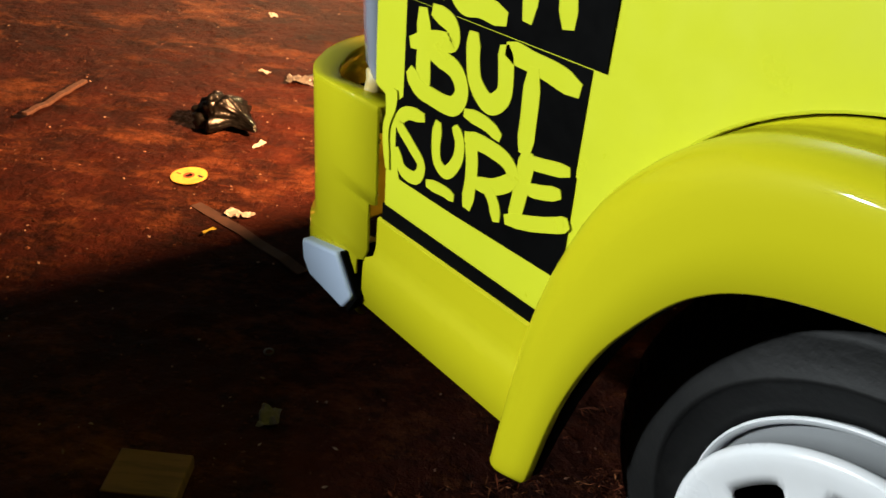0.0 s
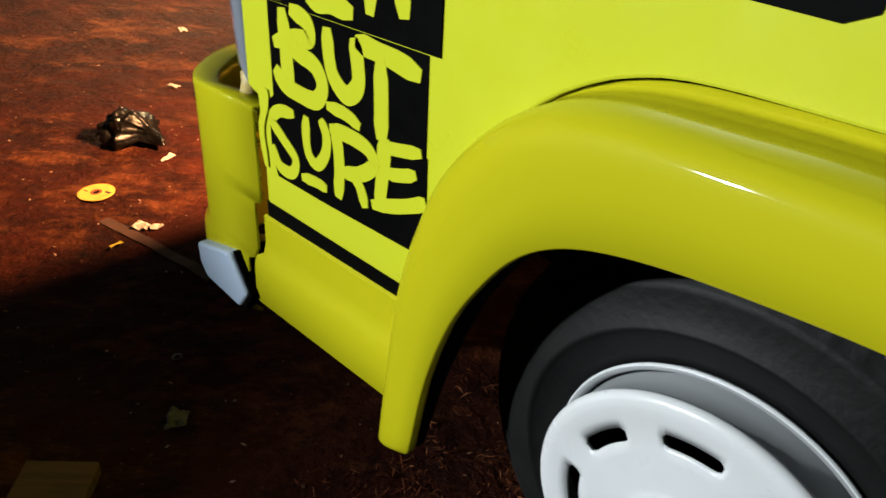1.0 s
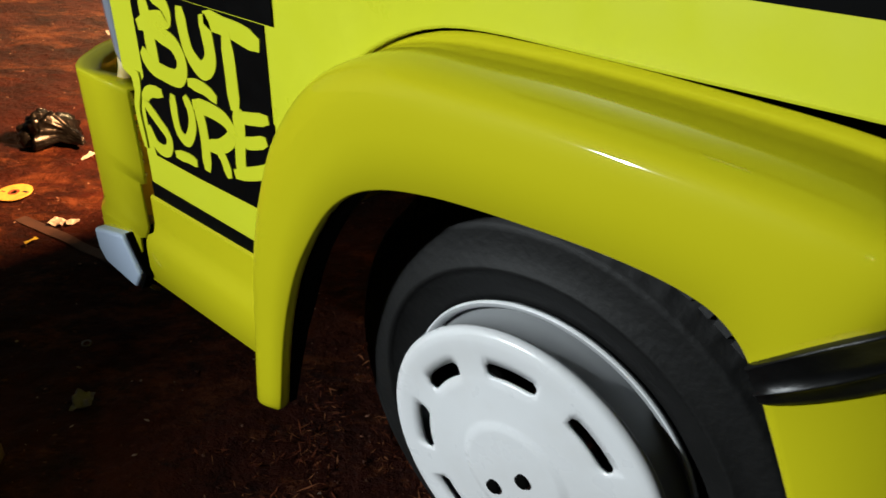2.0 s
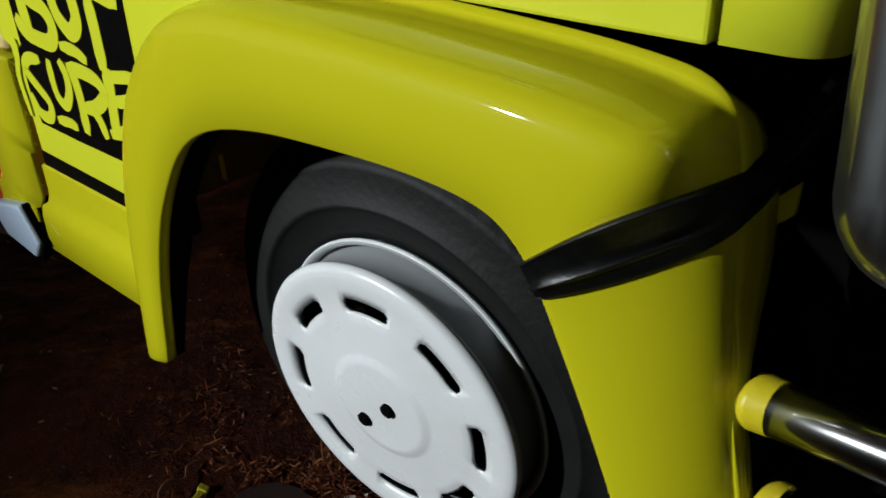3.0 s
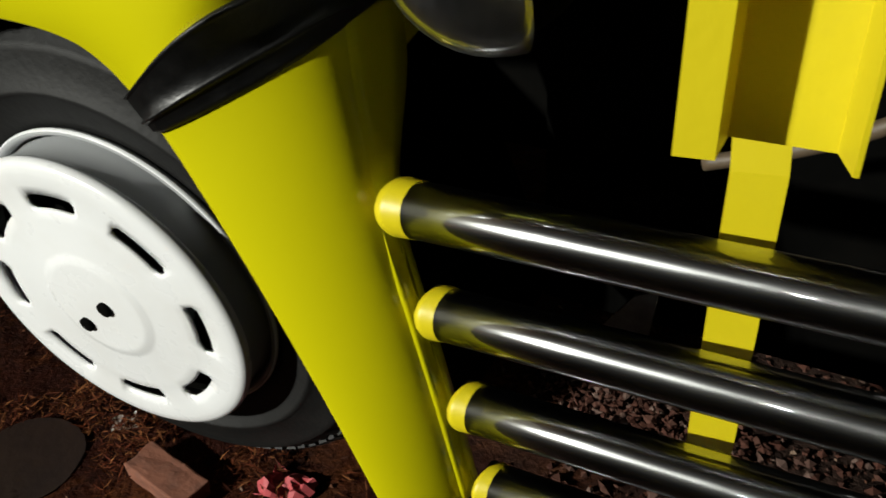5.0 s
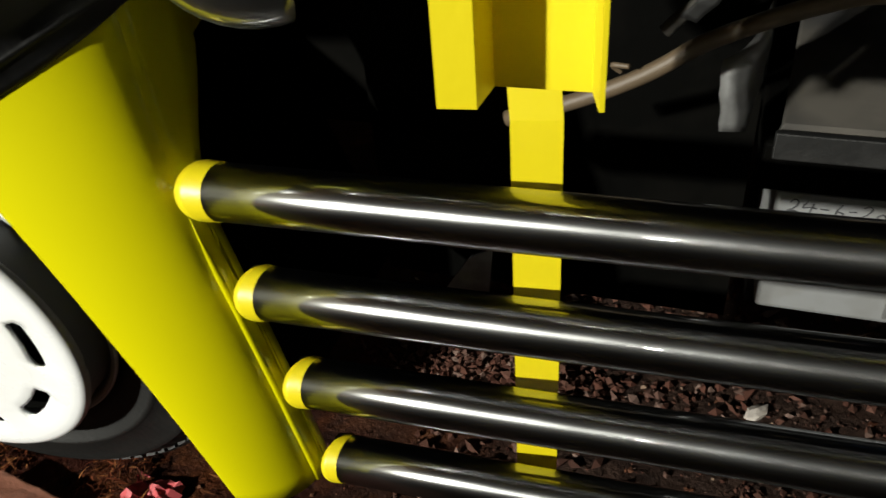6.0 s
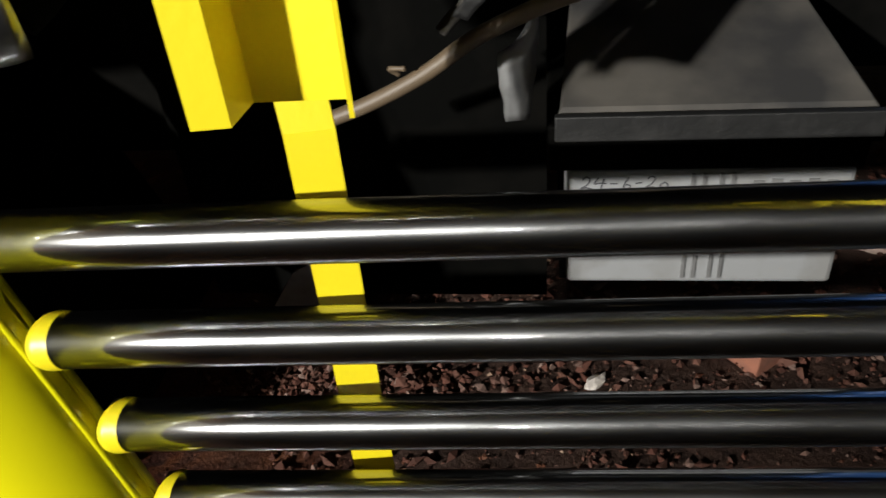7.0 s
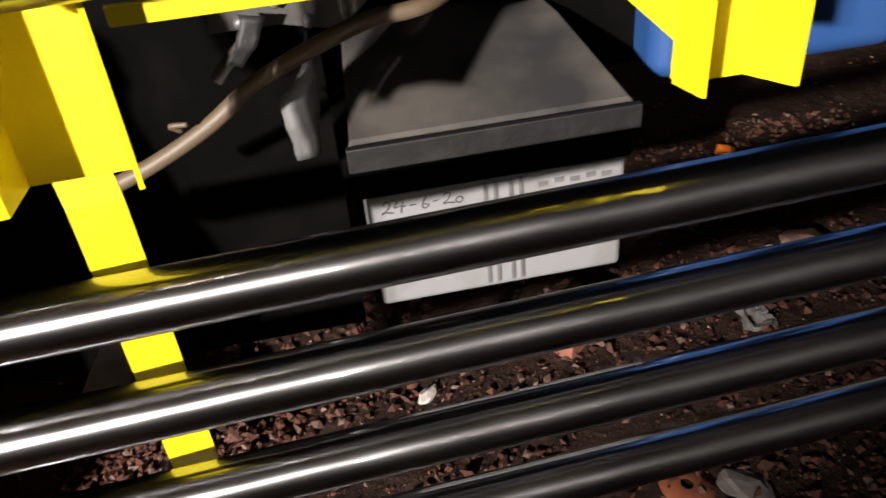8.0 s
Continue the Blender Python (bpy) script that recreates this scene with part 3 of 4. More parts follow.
def fender_point(k, u, out=0.0):
    """k: 0 to 16 along the arch; u: 0 at the seam, 1 at the lip. A hollow fillet lies along the cab, then a shelf that rolls over to the side."""
    i = min(int(k * 6), 95)
    f = k * 6 - i
    a, b = seam_s[i].lerp(seam_s[i + 1], f), lip_s[i].lerp(lip_s[i + 1], f)
    n = 4.2 + 2.2 * ramp_between(k, 4.0, 6.5) - 4.75 * ramp_between(k, 9.8, 11.5)
    hollow = 0.10 * ramp_between(k, 4.6, 6.6) * (1 - ramp_between(k, 9.6, 10.6))
    turn = u * math.pi / 2
    q, fall = math.sin(turn) ** (2 / n), 1 - math.cos(turn) ** (2 / n) if u < 1 else 1.0
    fall = (1 - hollow) * fall + hollow * (1 - max(0, 1 - q / 0.085) ** 2)
    p = a.lerp(b, fall)
    p.y = a.y + (b.y - out - a.y) * q
    return p


US = [0, 0.00001, 0.00005, 0.00015, 0.0004, 0.001, 0.002, 0.0035, 0.006, 0.013, 0.024, 0.04, 0.06, 0.085, 0.115, 0.15, 0.19, 0.235, 0.285, 0.34, 0.4, 0.46, 0.52, 0.58, 0.64, 0.70, 0.76, 0.82, 0.88, 0.94, 1.0]


def fender():
    rows = []
    for i in range(97):
        k = i / 6
        r = [fender_point(k, u) for u in US]
        inward = (r[-1] - r[0])
        inward.y = 0
        inward.normalize()
        e = r[-1]
        r.append(e + inward * 0.003 + Vector((0, 0.003, 0)))
        r.append(e + inward * 0.003 + Vector((0, 0.010, 0)))
        r.append(e - inward * 0.003 + Vector((0, 0.022, 0)))
        # the rear edge folds inwards into a plain face with a rough cut end
        w = ramp_between(k, 9.9, 10.8)
        a = r[0]
        cut = 0.045 + 0.035 * ramp_between(k, 11.1, 11.5) - 0.057 * ramp_between(k, 12.0, 13.2) + 0.012 * (1 - ramp_between(k, 11.1, 11.8)) * noise.noise(Vector((k * 3.1, 3, 0))) - 0.014 * max(0, 1 - abs(k - 10.75) / 0.08)
        back = [a + Vector((0.003 * w - 0.05 * d, 0.003 + d * w, -0.10 * d * w)) for d in (cut, cut * 0.65, cut * 0.35, 0.010)]
        rows.append(back + [a + Vector((0.0015 * w, 0.0012, 0))] + r)
    rows = [[r_.copy() for r_ in rows[0]] for _ in range(3)] + rows
    mid = sum(rows[0], Vector()) / len(rows[0])
    for row, squeeze, drop in ((rows[0], 0.55, 0.014), (rows[1], 0.25, 0.011), (rows[2], 0.07, 0.006)):
        for q in row:
            q.xz = q.xz.lerp(mid.xz, squeeze)
            q.y += (mid.y - q.y) * squeeze * 0.5
            q.z -= drop
    return part("fender", sheet(rows), YELLOW, truck, "glossy yellow flared front fender", thick=0.003)


fender_ob = fender()


def fender_band():
    rows = []
    for f, out in ((0.0, 0.0), (0.015, 0.007), (0.045, 0.0095), (0.075, 0.0078), (0.11, 0.0070), (0.40, 0.0072), (0.60, 0.0070), (0.63, 0.0100), (0.66, 0.0108), (0.69, 0.0095), (0.73, 0.0066), (0.90, 0.0060), (0.97, 0.004), (1.0, 0.0)):
        r = []
        for u in US[::-1]:
            top, low = 10.64 + 0.44 * (1 - u) ** 1.3, 11.50 + 0.5 * u * (1 - u) + 0.14 * (1 - u)
            q = fender_point(top + (low - top) * f, u, out)
            q.x += out * (1 - u) ** 2
            r.append(q)
        r.insert(0, r[0] + Vector((-0.004, 0.03, 0)))
        e = r[-1]
        r += [e + Vector((0.002, 0.03, 0.004)), e + Vector((0.0, 0.10, 0.012)), e + Vector((-0.01, 0.22, 0.024)), e + Vector((-0.02, 0.36, 0.034))]
        rows.append(r)
    return part("fender_band", sheet(rows), TRIM, fender_ob, "black moulded plastic band round the fender")


band_ob = fender_band()


def band_notches():
    """The fine saw-tooth stitching along the band's two ridges."""
    for f, lo, hi, label in ((0.045, 0.25, 0.60, "row of fine teeth on the upper ridge"), (0.66, 0.20, 0.55, "row of fine teeth on the lower ridge")):
        bm = bmesh.new()
        for n in range(46):
            u = hi + (lo - hi) * n / 45
            top, low = 10.64 + 0.44 * (1 - u) ** 1.3, 11.50 + 0.5 * u * (1 - u) + 0.14 * (1 - u)
            q = fender_point(top + (low - top) * f, u, 0.0112)
            bmesh.ops.create_icosphere(bm, subdivisions=1, radius=0.0009, matrix=Matrix.Translation(q))
        part("ridge_teeth", bm, TRIM, band_ob, label)


band_notches()


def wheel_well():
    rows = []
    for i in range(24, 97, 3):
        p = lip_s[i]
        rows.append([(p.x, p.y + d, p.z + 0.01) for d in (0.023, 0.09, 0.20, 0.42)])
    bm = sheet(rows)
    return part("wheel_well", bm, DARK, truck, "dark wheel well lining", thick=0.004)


wheel_well()


def fender_return():
    rows = []
    for i in range(0, 28, 3):
        p = lip_s[i]
        rows.append([(p.x - 0.002, p.y + d, p.z) for d in (0.020, 0.026 + 0.008 * min(1, i / 9), 0.032 + 0.022 * min(1, i / 9))])
    # Hides the skirt's end; near-black puts the arch's shade into the colour.
    return part("return_flange", sheet(rows), DARK, fender_ob, "inner fender flange, near-black for the shade in the arch", thick=0.003)


fender_return()
# Near-black sheet closes the wheel arch so its inside stays dark.
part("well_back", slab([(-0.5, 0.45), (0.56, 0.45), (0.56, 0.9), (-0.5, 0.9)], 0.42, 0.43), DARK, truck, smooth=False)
part("edge_bead", pipe([seam_s[i] + Vector((0.001, -0.003, 0)) for i in range(79, 97)], [0.0003, 0.0012, 0.0022] + [0.0030] * 15, 12), YELLOW, fender_ob, "yellow folded rear edge")
part("stay_bar", slab([(0.44, 0.655), (0.44, 0.685), (0.515, 0.765), (0.515, 0.735)], 0.10, 0.106), YELLOW, truck, "yellow flat stay bar", smooth=False)

# front wheel
HUB = Vector((0.083, 0.015, 0.361))


def wheel():
    hub = new("front_wheel")
    hub.parent = truck
    hub.matrix_local = Matrix.Translation(HUB) @ pose(0, 0, 0, 4.7, 0, 3.8)
    hub["label"] = "front wheel with white dished cover"
    R = 0.364
    prof = [(0.205, 0.06), (0.214, 0.045), (0.235, 0.036), (0.262, 0.030), (0.2635, 0.026), (0.270, 0.026), (0.272, 0.029), (0.296, 0.031), (0.312, 0.037), (0.318, 0.036), (0.322, 0.041), (0.338, 0.054), (0.350, 0.066),
            (0.358, 0.080), (0.361, 0.090), (0.355, 0.092), (0.355, 0.097), (R, 0.099), (R, 0.124), (0.356, 0.125), (0.356, 0.131), (R, 0.132), (R, 0.166), (0.356, 0.167), (0.356, 0.173), (R, 0.174), (R, 0.20),
            (0.352, 0.23), (0.33, 0.25), (0.25, 0.26), (0.205, 0.24)]
    N = 192
    bm = lathe(prof, N)
    for v in bm.verts:
        r, a = math.hypot(v.co.x, v.co.z), math.atan2(v.co.z, v.co.x)
        if 0.052 < v.co.y < 0.091 and r > 0.33 and int((a + math.pi) / (2 * math.pi) * 64 * 3 + 0.5) % 3 == 0:
            v.co.x *= 1 - 0.007 / r
            v.co.z *= 1 - 0.007 / r
    part("tyre", bm, RUBBER, hub, "worn black truck tyre")
    bm = bmesh.new()
    for i in range(84):
        ring = []
        for r, y in ((0.339, 0.0545), (0.350, 0.0655), (0.3585, 0.080)):
            for f in (0.12, 0.80 + 0.1 * math.sin(i * 2.3)):
                a = 2 * math.pi * (i + f) / 84
                ring.append(((r + 0.0015) * math.cos(a), y - 0.002, (r + 0.0015) * math.sin(a)))
        v = [bm.verts.new(q) for q in ring] + [bm.verts.new((x_ * 0.985, y_ + 0.004, z_ * 0.985)) for x_, y_, z_ in ring]
        for f in ((0, 1, 3, 2), (2, 3, 5, 4), (0, 2, 8, 6), (2, 4, 10, 8), (1, 7, 9, 3), (3, 9, 11, 5), (0, 6, 7, 1), (4, 5, 11, 10)):
            bm.faces.new([v[q] for q in f])
    part("tread", bm, WORN, hub, "dusty worn tread shoulder", smooth=False)
    rim = [(0.2135, 0.044), (0.217, 0.039), (0.2155, 0.033), (0.210, 0.033), (0.2065, 0.040), (0.205, 0.05), (0.200, 0.065), (0.198, 0.10), (0.20, 0.20)]
    part("rim", lathe(rim, 96), RIM, hub, "grey painted steel rim flange")
    part("rim_edge", lathe([(0.2142, 0.0345), (0.2152, 0.0325), (0.2170, 0.0335), (0.2174, 0.037)], 96), WHITE, hub, "thin white rim edge")
    barrel = [(0.2035, 0.055), (0.2005, 0.03), (0.2035, 0.004), (0.2075, -0.006)]
    part("rim_barrel", lathe(barrel, 96), RIM, hub, "grey painted rim barrel")

    # cover: rings with eight slots left open
    N = 160
    rings = [(0.2075, -0.006), (0.2095, -0.010), (0.2095, -0.014), (0.2065, -0.0192), (0.201, -0.0216), (0.192, -0.0222), (0.178, -0.0214), (0.1640, -0.0208), (0.1460, -0.0208), (0.142, -0.0212), (0.130, -0.0222),
             (0.085, -0.0226), (0.079, -0.0236), (0.073, -0.0265), (0.066, -0.0268), (0.0, -0.026)]
    bm = bmesh.new()
    rows = []
    for r, y in rings[:-1]:
        rows.append([bm.verts.new((r * math.cos(2 * math.pi * i / N), y, r * math.sin(2 * math.pi * i / N))) for i in range(N)])
    centre = bm.verts.new((0, rings[-1][1], 0))
    for i in range(N):
        # the slots have rounded ends and edges pressed inwards
        place = (i + SLOT_SHIFT) % (N // 8)
        if place in (0, SLOT_LEN):
            for row, shift in ((rows[7], -0.0045), (rows[8], 0.0045)):
                v = row[i]
                v.co *= 1 + shift / math.hypot(v.co.x, v.co.z)
                v.co.y += 0.001
        elif place < SLOT_LEN:
            for row in (rows[7], rows[8]):
                row[i].co.y += 0.0025
    per = N // 8
    for j, (a, b) in enumerate(zip(rows, rows[1:])):
        for i in range(N):
            k = (i + 1) % N
            if j == 7 and ((i + SLOT_SHIFT) % per) < SLOT_LEN:
                continue
            bm.faces.new((a[i], a[k], b[k], b[i]))
    for i in range(N):
        bm.faces.new((rows[-1][i], rows[-1][(i + 1) % N], centre))
    part("wheel_cover", bm, WHITE, hub, "white dished wheel cover with eight slots", thick=0.006)
    part("slot_backing", lathe([(0.195, 0.03), (0.10, 0.03)], 48), DARK, hub)
    for x, z in ((-0.031, -0.034), (0.015, 0.005)):
        b = part("wheel_bolt", pipe([(0, 0.0, 0), (0, -0.006, 0), (0, -0.0065, 0)], [0.0102, 0.0102, 0.005], 12), DARK, hub, "black bolt head")
        b.location = (x, -0.025, z)
    return hub


SLOT_SHIFT, SLOT_LEN = 5, 12
wheel()
part("axle", pipe([(0.075, 0.22, 0.354), (0.075, 1.5, 0.354)], 0.06), DARK, truck, "dark front axle")
part("leaf_spring", box(-0.45, 0.42, 0.33, 0.40, 0.41, 0.46), DARK, truck, smooth=False, bevel=0.01)


# side tubes
YAW = 0.0445
TUBES = [(0.543, 0.630, 0.022), (0.569, 0.530, 0.017), (0.593, 0.428, 0.017), (0.613, 0.327, 0.015)]
TUBE_Y, TUBE_R = -0.025, 0.0234


def side_tube(x, z, end):
    far = 2.3 - x
    ob = part("side_tube", pipe([(0.006, 0, 0)] + [(far * i / 12, 0, 0) for i in range(1, 13)], TUBE_R, 48), STEEL, truck, "polished stainless steel side tube")
    ob.location = (x, TUBE_Y + (x - 0.54) * YAW, z)
    ob.rotation_euler = (0, 0, math.atan(YAW))
    n = 40
    rows = []
    for f in (0, 0.3, 0.6, 0.9, 1.0):
        r = []
        for i in range(n):
            a = 2 * math.pi * i / n
            up, front = math.sin(a), -math.cos(a)
            reach = min(1, 1 - math.cos(a - 0.5))
            d = 0.015 * reach + (end - 0.009 * reach) * f
            rr = TUBE_R + 0.0013 * (1 - 0.6 * f)
            r.append((d, rr * front, rr * up))
        rows.append(r)
    bm = sheet(rows, close=True)
    bm.verts.ensure_lookup_table()
    for i in range(-n // 4 + 1, n // 4):
        a0, a1, m0, m1 = i % n, (i + 1) % n, (n // 2 - i) % n, (n // 2 - i - 1) % n
        if len({a0, a1, m0, m1}) == 4:
            bm.faces.new([bm.verts[q] for q in (a0, a1, m1, m0)])
    part("collar", bm, BRIGHT, ob, "yellow painted weld collar")
    return ob


for tube_place in TUBES:
    side_tube(*tube_place)
part("branch_pipe", pipe([(0.652, -0.048, 0.892), (0.73, -0.042, 0.892), (0.80, -0.036, 0.892)], 0.0125, 24), CHROME, truck, "thin polished branch pipe")
upper_tube = part("upper_tube", pipe([(1.5 * i / 10, 0, 0) for i in range(11)], 0.0205, 40), STEEL, truck, "polished stainless steel upper tube")
upper_tube.location, upper_tube.rotation_euler = (0.80, -0.098, 0.884), (0, 0, math.atan(YAW))

# strap behind the tubes
part("strap", sheet([[(0.790 + dx, y, z), (0.827 + dx, y + 0.007, z)] for dx, y, z in ((-0.002, 0.030, 0.95), (-0.003, 0.026, 0.715), (0, 0.021, 0.69), (0.0, 0.021, 0.25))]), BRIGHT, truck, "yellow flat steel strap", thick=0.004, smooth=False)


def bracket(plan, foot):
    rows = [[(x, y, z) for (x, y), z in zip(plan, foot)], [(x, y, 0.86) for x, y in plan], [(x, y, 1.0) for x, y in plan]]
    return part("bracket", sheet(rows), BRIGHT, truck, "yellow folded steel bracket", thick=0.003, smooth=False)


bracket([(0.771, -0.072), (0.792, -0.068), (0.790, -0.020), (0.855, -0.020), (0.867, -0.066)], [0.746, 0.745, 0.737, 0.738, 0.748])
channel = bracket([(1.169, -0.070), (1.191, -0.067), (1.194, -0.020), (1.243, -0.020), (1.254, -0.067)], [0.767, 0.749, 0.737, 0.737, 0.747])
part("gusset", slab([(1.171, 0.788), (1.171, 0.850), (1.106, 0.850)], -0.068, -0.064), BRIGHT, channel, smooth=False)
part("side_rail", box(0.868, 1.10, -0.034, -0.030, 0.828, 0.840), BRIGHT, truck, "yellow painted side rail", smooth=False, bevel=0.001)
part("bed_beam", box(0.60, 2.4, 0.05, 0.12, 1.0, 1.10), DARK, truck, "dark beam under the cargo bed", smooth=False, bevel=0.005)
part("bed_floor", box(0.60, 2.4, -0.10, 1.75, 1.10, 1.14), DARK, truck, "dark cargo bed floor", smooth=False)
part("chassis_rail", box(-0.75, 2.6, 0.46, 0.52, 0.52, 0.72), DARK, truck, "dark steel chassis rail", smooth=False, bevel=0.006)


def exhaust():
    cx, cy = 0.618, -0.062
    pts = [(cx - 0.02, cy, 1.10), (cx - 0.01, cy, 1.0), (cx, cy, 0.852)]
    r = 0.044
    d = Vector((0.75, 0.66, 0)).normalized()
    for k in range(1, 12):
        a = k * math.pi / 20
        pts.append((cx + d.x * r * (1 - math.cos(a)), cy + d.y * r * (1 - math.cos(a)), 0.852 - r * math.sin(a)))
    e = Vector(pts[-1])
    ob = part("exhaust_pipe", pipe(pts, 0.034, 40), CHROME, truck, "mirror polished stainless exhaust elbow")
    hose = [e - d * 0.004, e + d * 0.015 + Vector((0, 0.01, 0.015)), e + d * 0.02 + Vector((-0.02, 0.05, 0.03)), e + d * 0.02 + Vector((-0.06, 0.10, 0.06))]
    part("exhaust_hose", pipe(smooth_path(hose), 0.026, 20), DARK, truck, "dark hose behind the exhaust elbow")


exhaust()

# Added near-black plate stands in for the unlit bay behind the tubes.
part("bay_shade_plate", box(0.50, 0.975, 0.41, 0.42, 0.215, 0.76), DARK, truck, "added near-black plate for the dark bay beside the battery", smooth=False)

# battery box, battery and what hangs there
part("box_lid", sheet([[(0.985, 0.256, 0.556), (1.288, 0.256, 0.556)], [(0.985, 0.254, 0.574), (1.288, 0.254, 0.574)], [(0.988, 0.262, 0.581), (1.284, 0.262, 0.581)],
                       [(1.0, 0.415, 0.622), (1.252, 0.415, 0.622)], [(1.01, 0.60, 0.66), (1.20, 0.60, 0.66)]]), GREY, truck, "dusty grey battery box lid", thick=0.006, smooth=False, bevel=0.003)
part("lid_lip", box(0.983, 1.290, 0.2415, 0.2505, 0.553, 0.5805), GRIME, truck, "grimy black front lip of the lid", smooth=False, bevel=0.0015)
part("lid_rim", slab([(0.975, 0.535), (1.30, 0.535), (1.30, 0.560), (0.975, 0.560)], 0.262, 0.59), DARK, truck, smooth=False, bevel=0.004)


def crumpled(rows, seed):
    bm = sheet(rows)
    bmesh.ops.subdivide_edges(bm, edges=bm.edges, cuts=3, use_grid_fill=True)
    for v in bm.verts:
        v.co += Vector((noise.noise(v.co * 60 + Vector((seed, 0, 0))), noise.noise(v.co * 60 + Vector((0, seed, 0))), 0)) * 0.004
    return bm


part("clamp_strip", crumpled([[(0.935, 0.278, 0.558), (0.958, 0.28, 0.560)], [(0.929, 0.274, 0.60), (0.963, 0.276, 0.60)], [(0.929, 0.278, 0.632), (0.966, 0.28, 0.63)], [(0.955, 0.30, 0.64), (0.968, 0.29, 0.69)]], 3),
     GALV, truck, "crumpled galvanised clamp strip", thick=0.002)
part("torn_film", crumpled([[(0.885, 0.285, 0.668), (0.90, 0.285, 0.664)], [(0.90, 0.28, 0.69), (0.918, 0.28, 0.684)], [(0.908, 0.285, 0.715), (0.93, 0.285, 0.71)]], 8), GRIME, truck, "torn grey plastic film", thick=0.001)
part("cross_plate", slab([(0.872, 0.690), (0.880, 0.735), (1.05, 0.720), (1.0, 0.676), (0.94, 0.690)], 0.312, 0.318), GREY, truck, "dusty grey cross plate", smooth=False, bevel=0.002)
part("stub_pipe", pipe(smooth_path([(0.872, 0.30, 0.648), (0.890, 0.30, 0.668), (0.916, 0.30, 0.690)]), [0.007] * 17, 14), GREY, truck, "dusty grey stub pipe")
for x, z in ((0.905, 0.700), (0.969, 0.692), (0.94, 0.715)):
    bolt = part("bolt", pipe([(0, 0.008, 0), (0, -0.004, 0), (0, -0.006, 0)], [0.006, 0.006, 0.004], 6), GALV, truck, "bright steel bolt")
    bolt.location = (x, 0.306, z)
part("cable_tie", pipe(smooth_path([(0.845, 0.195, 0.652), (0.838, 0.19, 0.660), (0.853, 0.185, 0.662)]), 0.0025, 8), HOSE, truck, "loose pale cable tie")
part("hose", pipe(smooth_path([(0.74, 0.2, 0.594), (0.809, 0.2, 0.620), (0.866, 0.2, 0.649), (0.911, 0.2, 0.680), (0.956, 0.2, 0.702), (0.995, 0.2, 0.717), (1.026, 0.205, 0.724), (1.084, 0.22, 0.728),
                               (1.2, 0.35, 0.74)]), 0.0076, 16), HOSE, truck, "brown rubber hose")
# Dark box fills the band between battery top and lid.
part("battery_top_box", box(0.978, 1.305, 0.298, 0.59, 0.484, 0.534), DARK, truck, "dark box over the battery top", smooth=False, bevel=0.004)
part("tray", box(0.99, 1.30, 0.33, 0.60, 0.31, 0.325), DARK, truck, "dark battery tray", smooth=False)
part("tank", box(1.366, 1.70, 0.395, 0.62, 0.515, 0.84), BLUE, truck, "blue plastic tank", bevel=0.028, segments=5, smooth=True)

battery = thing("battery", TRUCK @ pose(0, 0, 0.0), "white cased truck battery with handwritten date in its tray", "battery")
part("case", box(0.998, 1.300, 0.302, 0.50, 0.326, 0.482), CASE, battery, smooth=False, bevel=0.006)
for x in (1.130, 1.142, 1.160, 1.172):
    part("rib", box(x, x + 0.004, 0.2995, 0.303, 0.335, 0.478), GALV, battery, smooth=False)


def pen(points):
    """One pen line on the case; points in millimetres right of and above the start of the writing."""
    path = smooth_path([(1.014 + x * 0.001, 0.3014, 0.459 + z * 0.001) for x, z in points], 6)
    return part("pen_line", pipe(path, 0.00075, 6), INK, battery)


for line in ([(0, 12), (4, 16), (8, 13), (5, 6), (-2, 1), (4, 2), (11, 0)], [(17, 15), (13, 7), (20, 8), (26, 7)], [(23, 13), (21, 5), (20, -1)], [(30, 7), (38, 7)],
             [(50, 15), (46, 8), (45, 2), (49, 0), (52, 4), (47, 6)], [(57, 7), (64, 8)], [(70, 13), (74, 16), (78, 13), (74, 6), (69, 2), (76, 2), (82, 1)],
             [(88, 8), (84, 5), (85, 1), (89, 0), (92, 4), (89, 8), (87, 8)]):
    pen(line)
for n in range(5):
    part("ink_bar", box(1.195 + 0.019 * n, 1.206 + 0.019 * n, 0.3005, 0.3018, 0.462 + 0.002 * (n % 2), 0.468 + 0.002 * (n % 2)), GALV, battery, smooth=False)

# ---- loose things on the ground ----
def on_ground(ob, x, y, z=0.0, rz=0, rx=0, ry=0):
    ob.matrix_world = pose(x, y, ground_height(x, y) + z, rx, ry, rz)
    return ob


def plastic_bag():
    bm = bmesh.new()
    bmesh.ops.create_icosphere(bm, subdivisions=5, radius=1)
    for v in bm.verts:
        p = v.co.copy()
        k = 0.75 + 0.35 * noise.noise(p * 1.6) + 0.22 * abs(noise.noise(p * 4.1)) + 0.12 * abs(noise.noise(p * 9)) + 0.05 * abs(noise.noise(p * 17))
        v.co = Vector((p.x * k * 0.075, p.y * k * 0.10, max(-0.02, p.z * k * 0.10)))
        if p.x > 0.6:
            v.co.x += 0.22 * (p.x - 0.6)
            v.co.y = v.co.y * 0.5 + 0.03
            v.co.z *= 0.5
    ob = link("plastic_bag", bm, BAG)
    on_ground(tagged(ob, "crumpled black plastic bag lying on the dirt", "bag"), -2.20, 0.31, 0.03, 10)


plastic_bag()


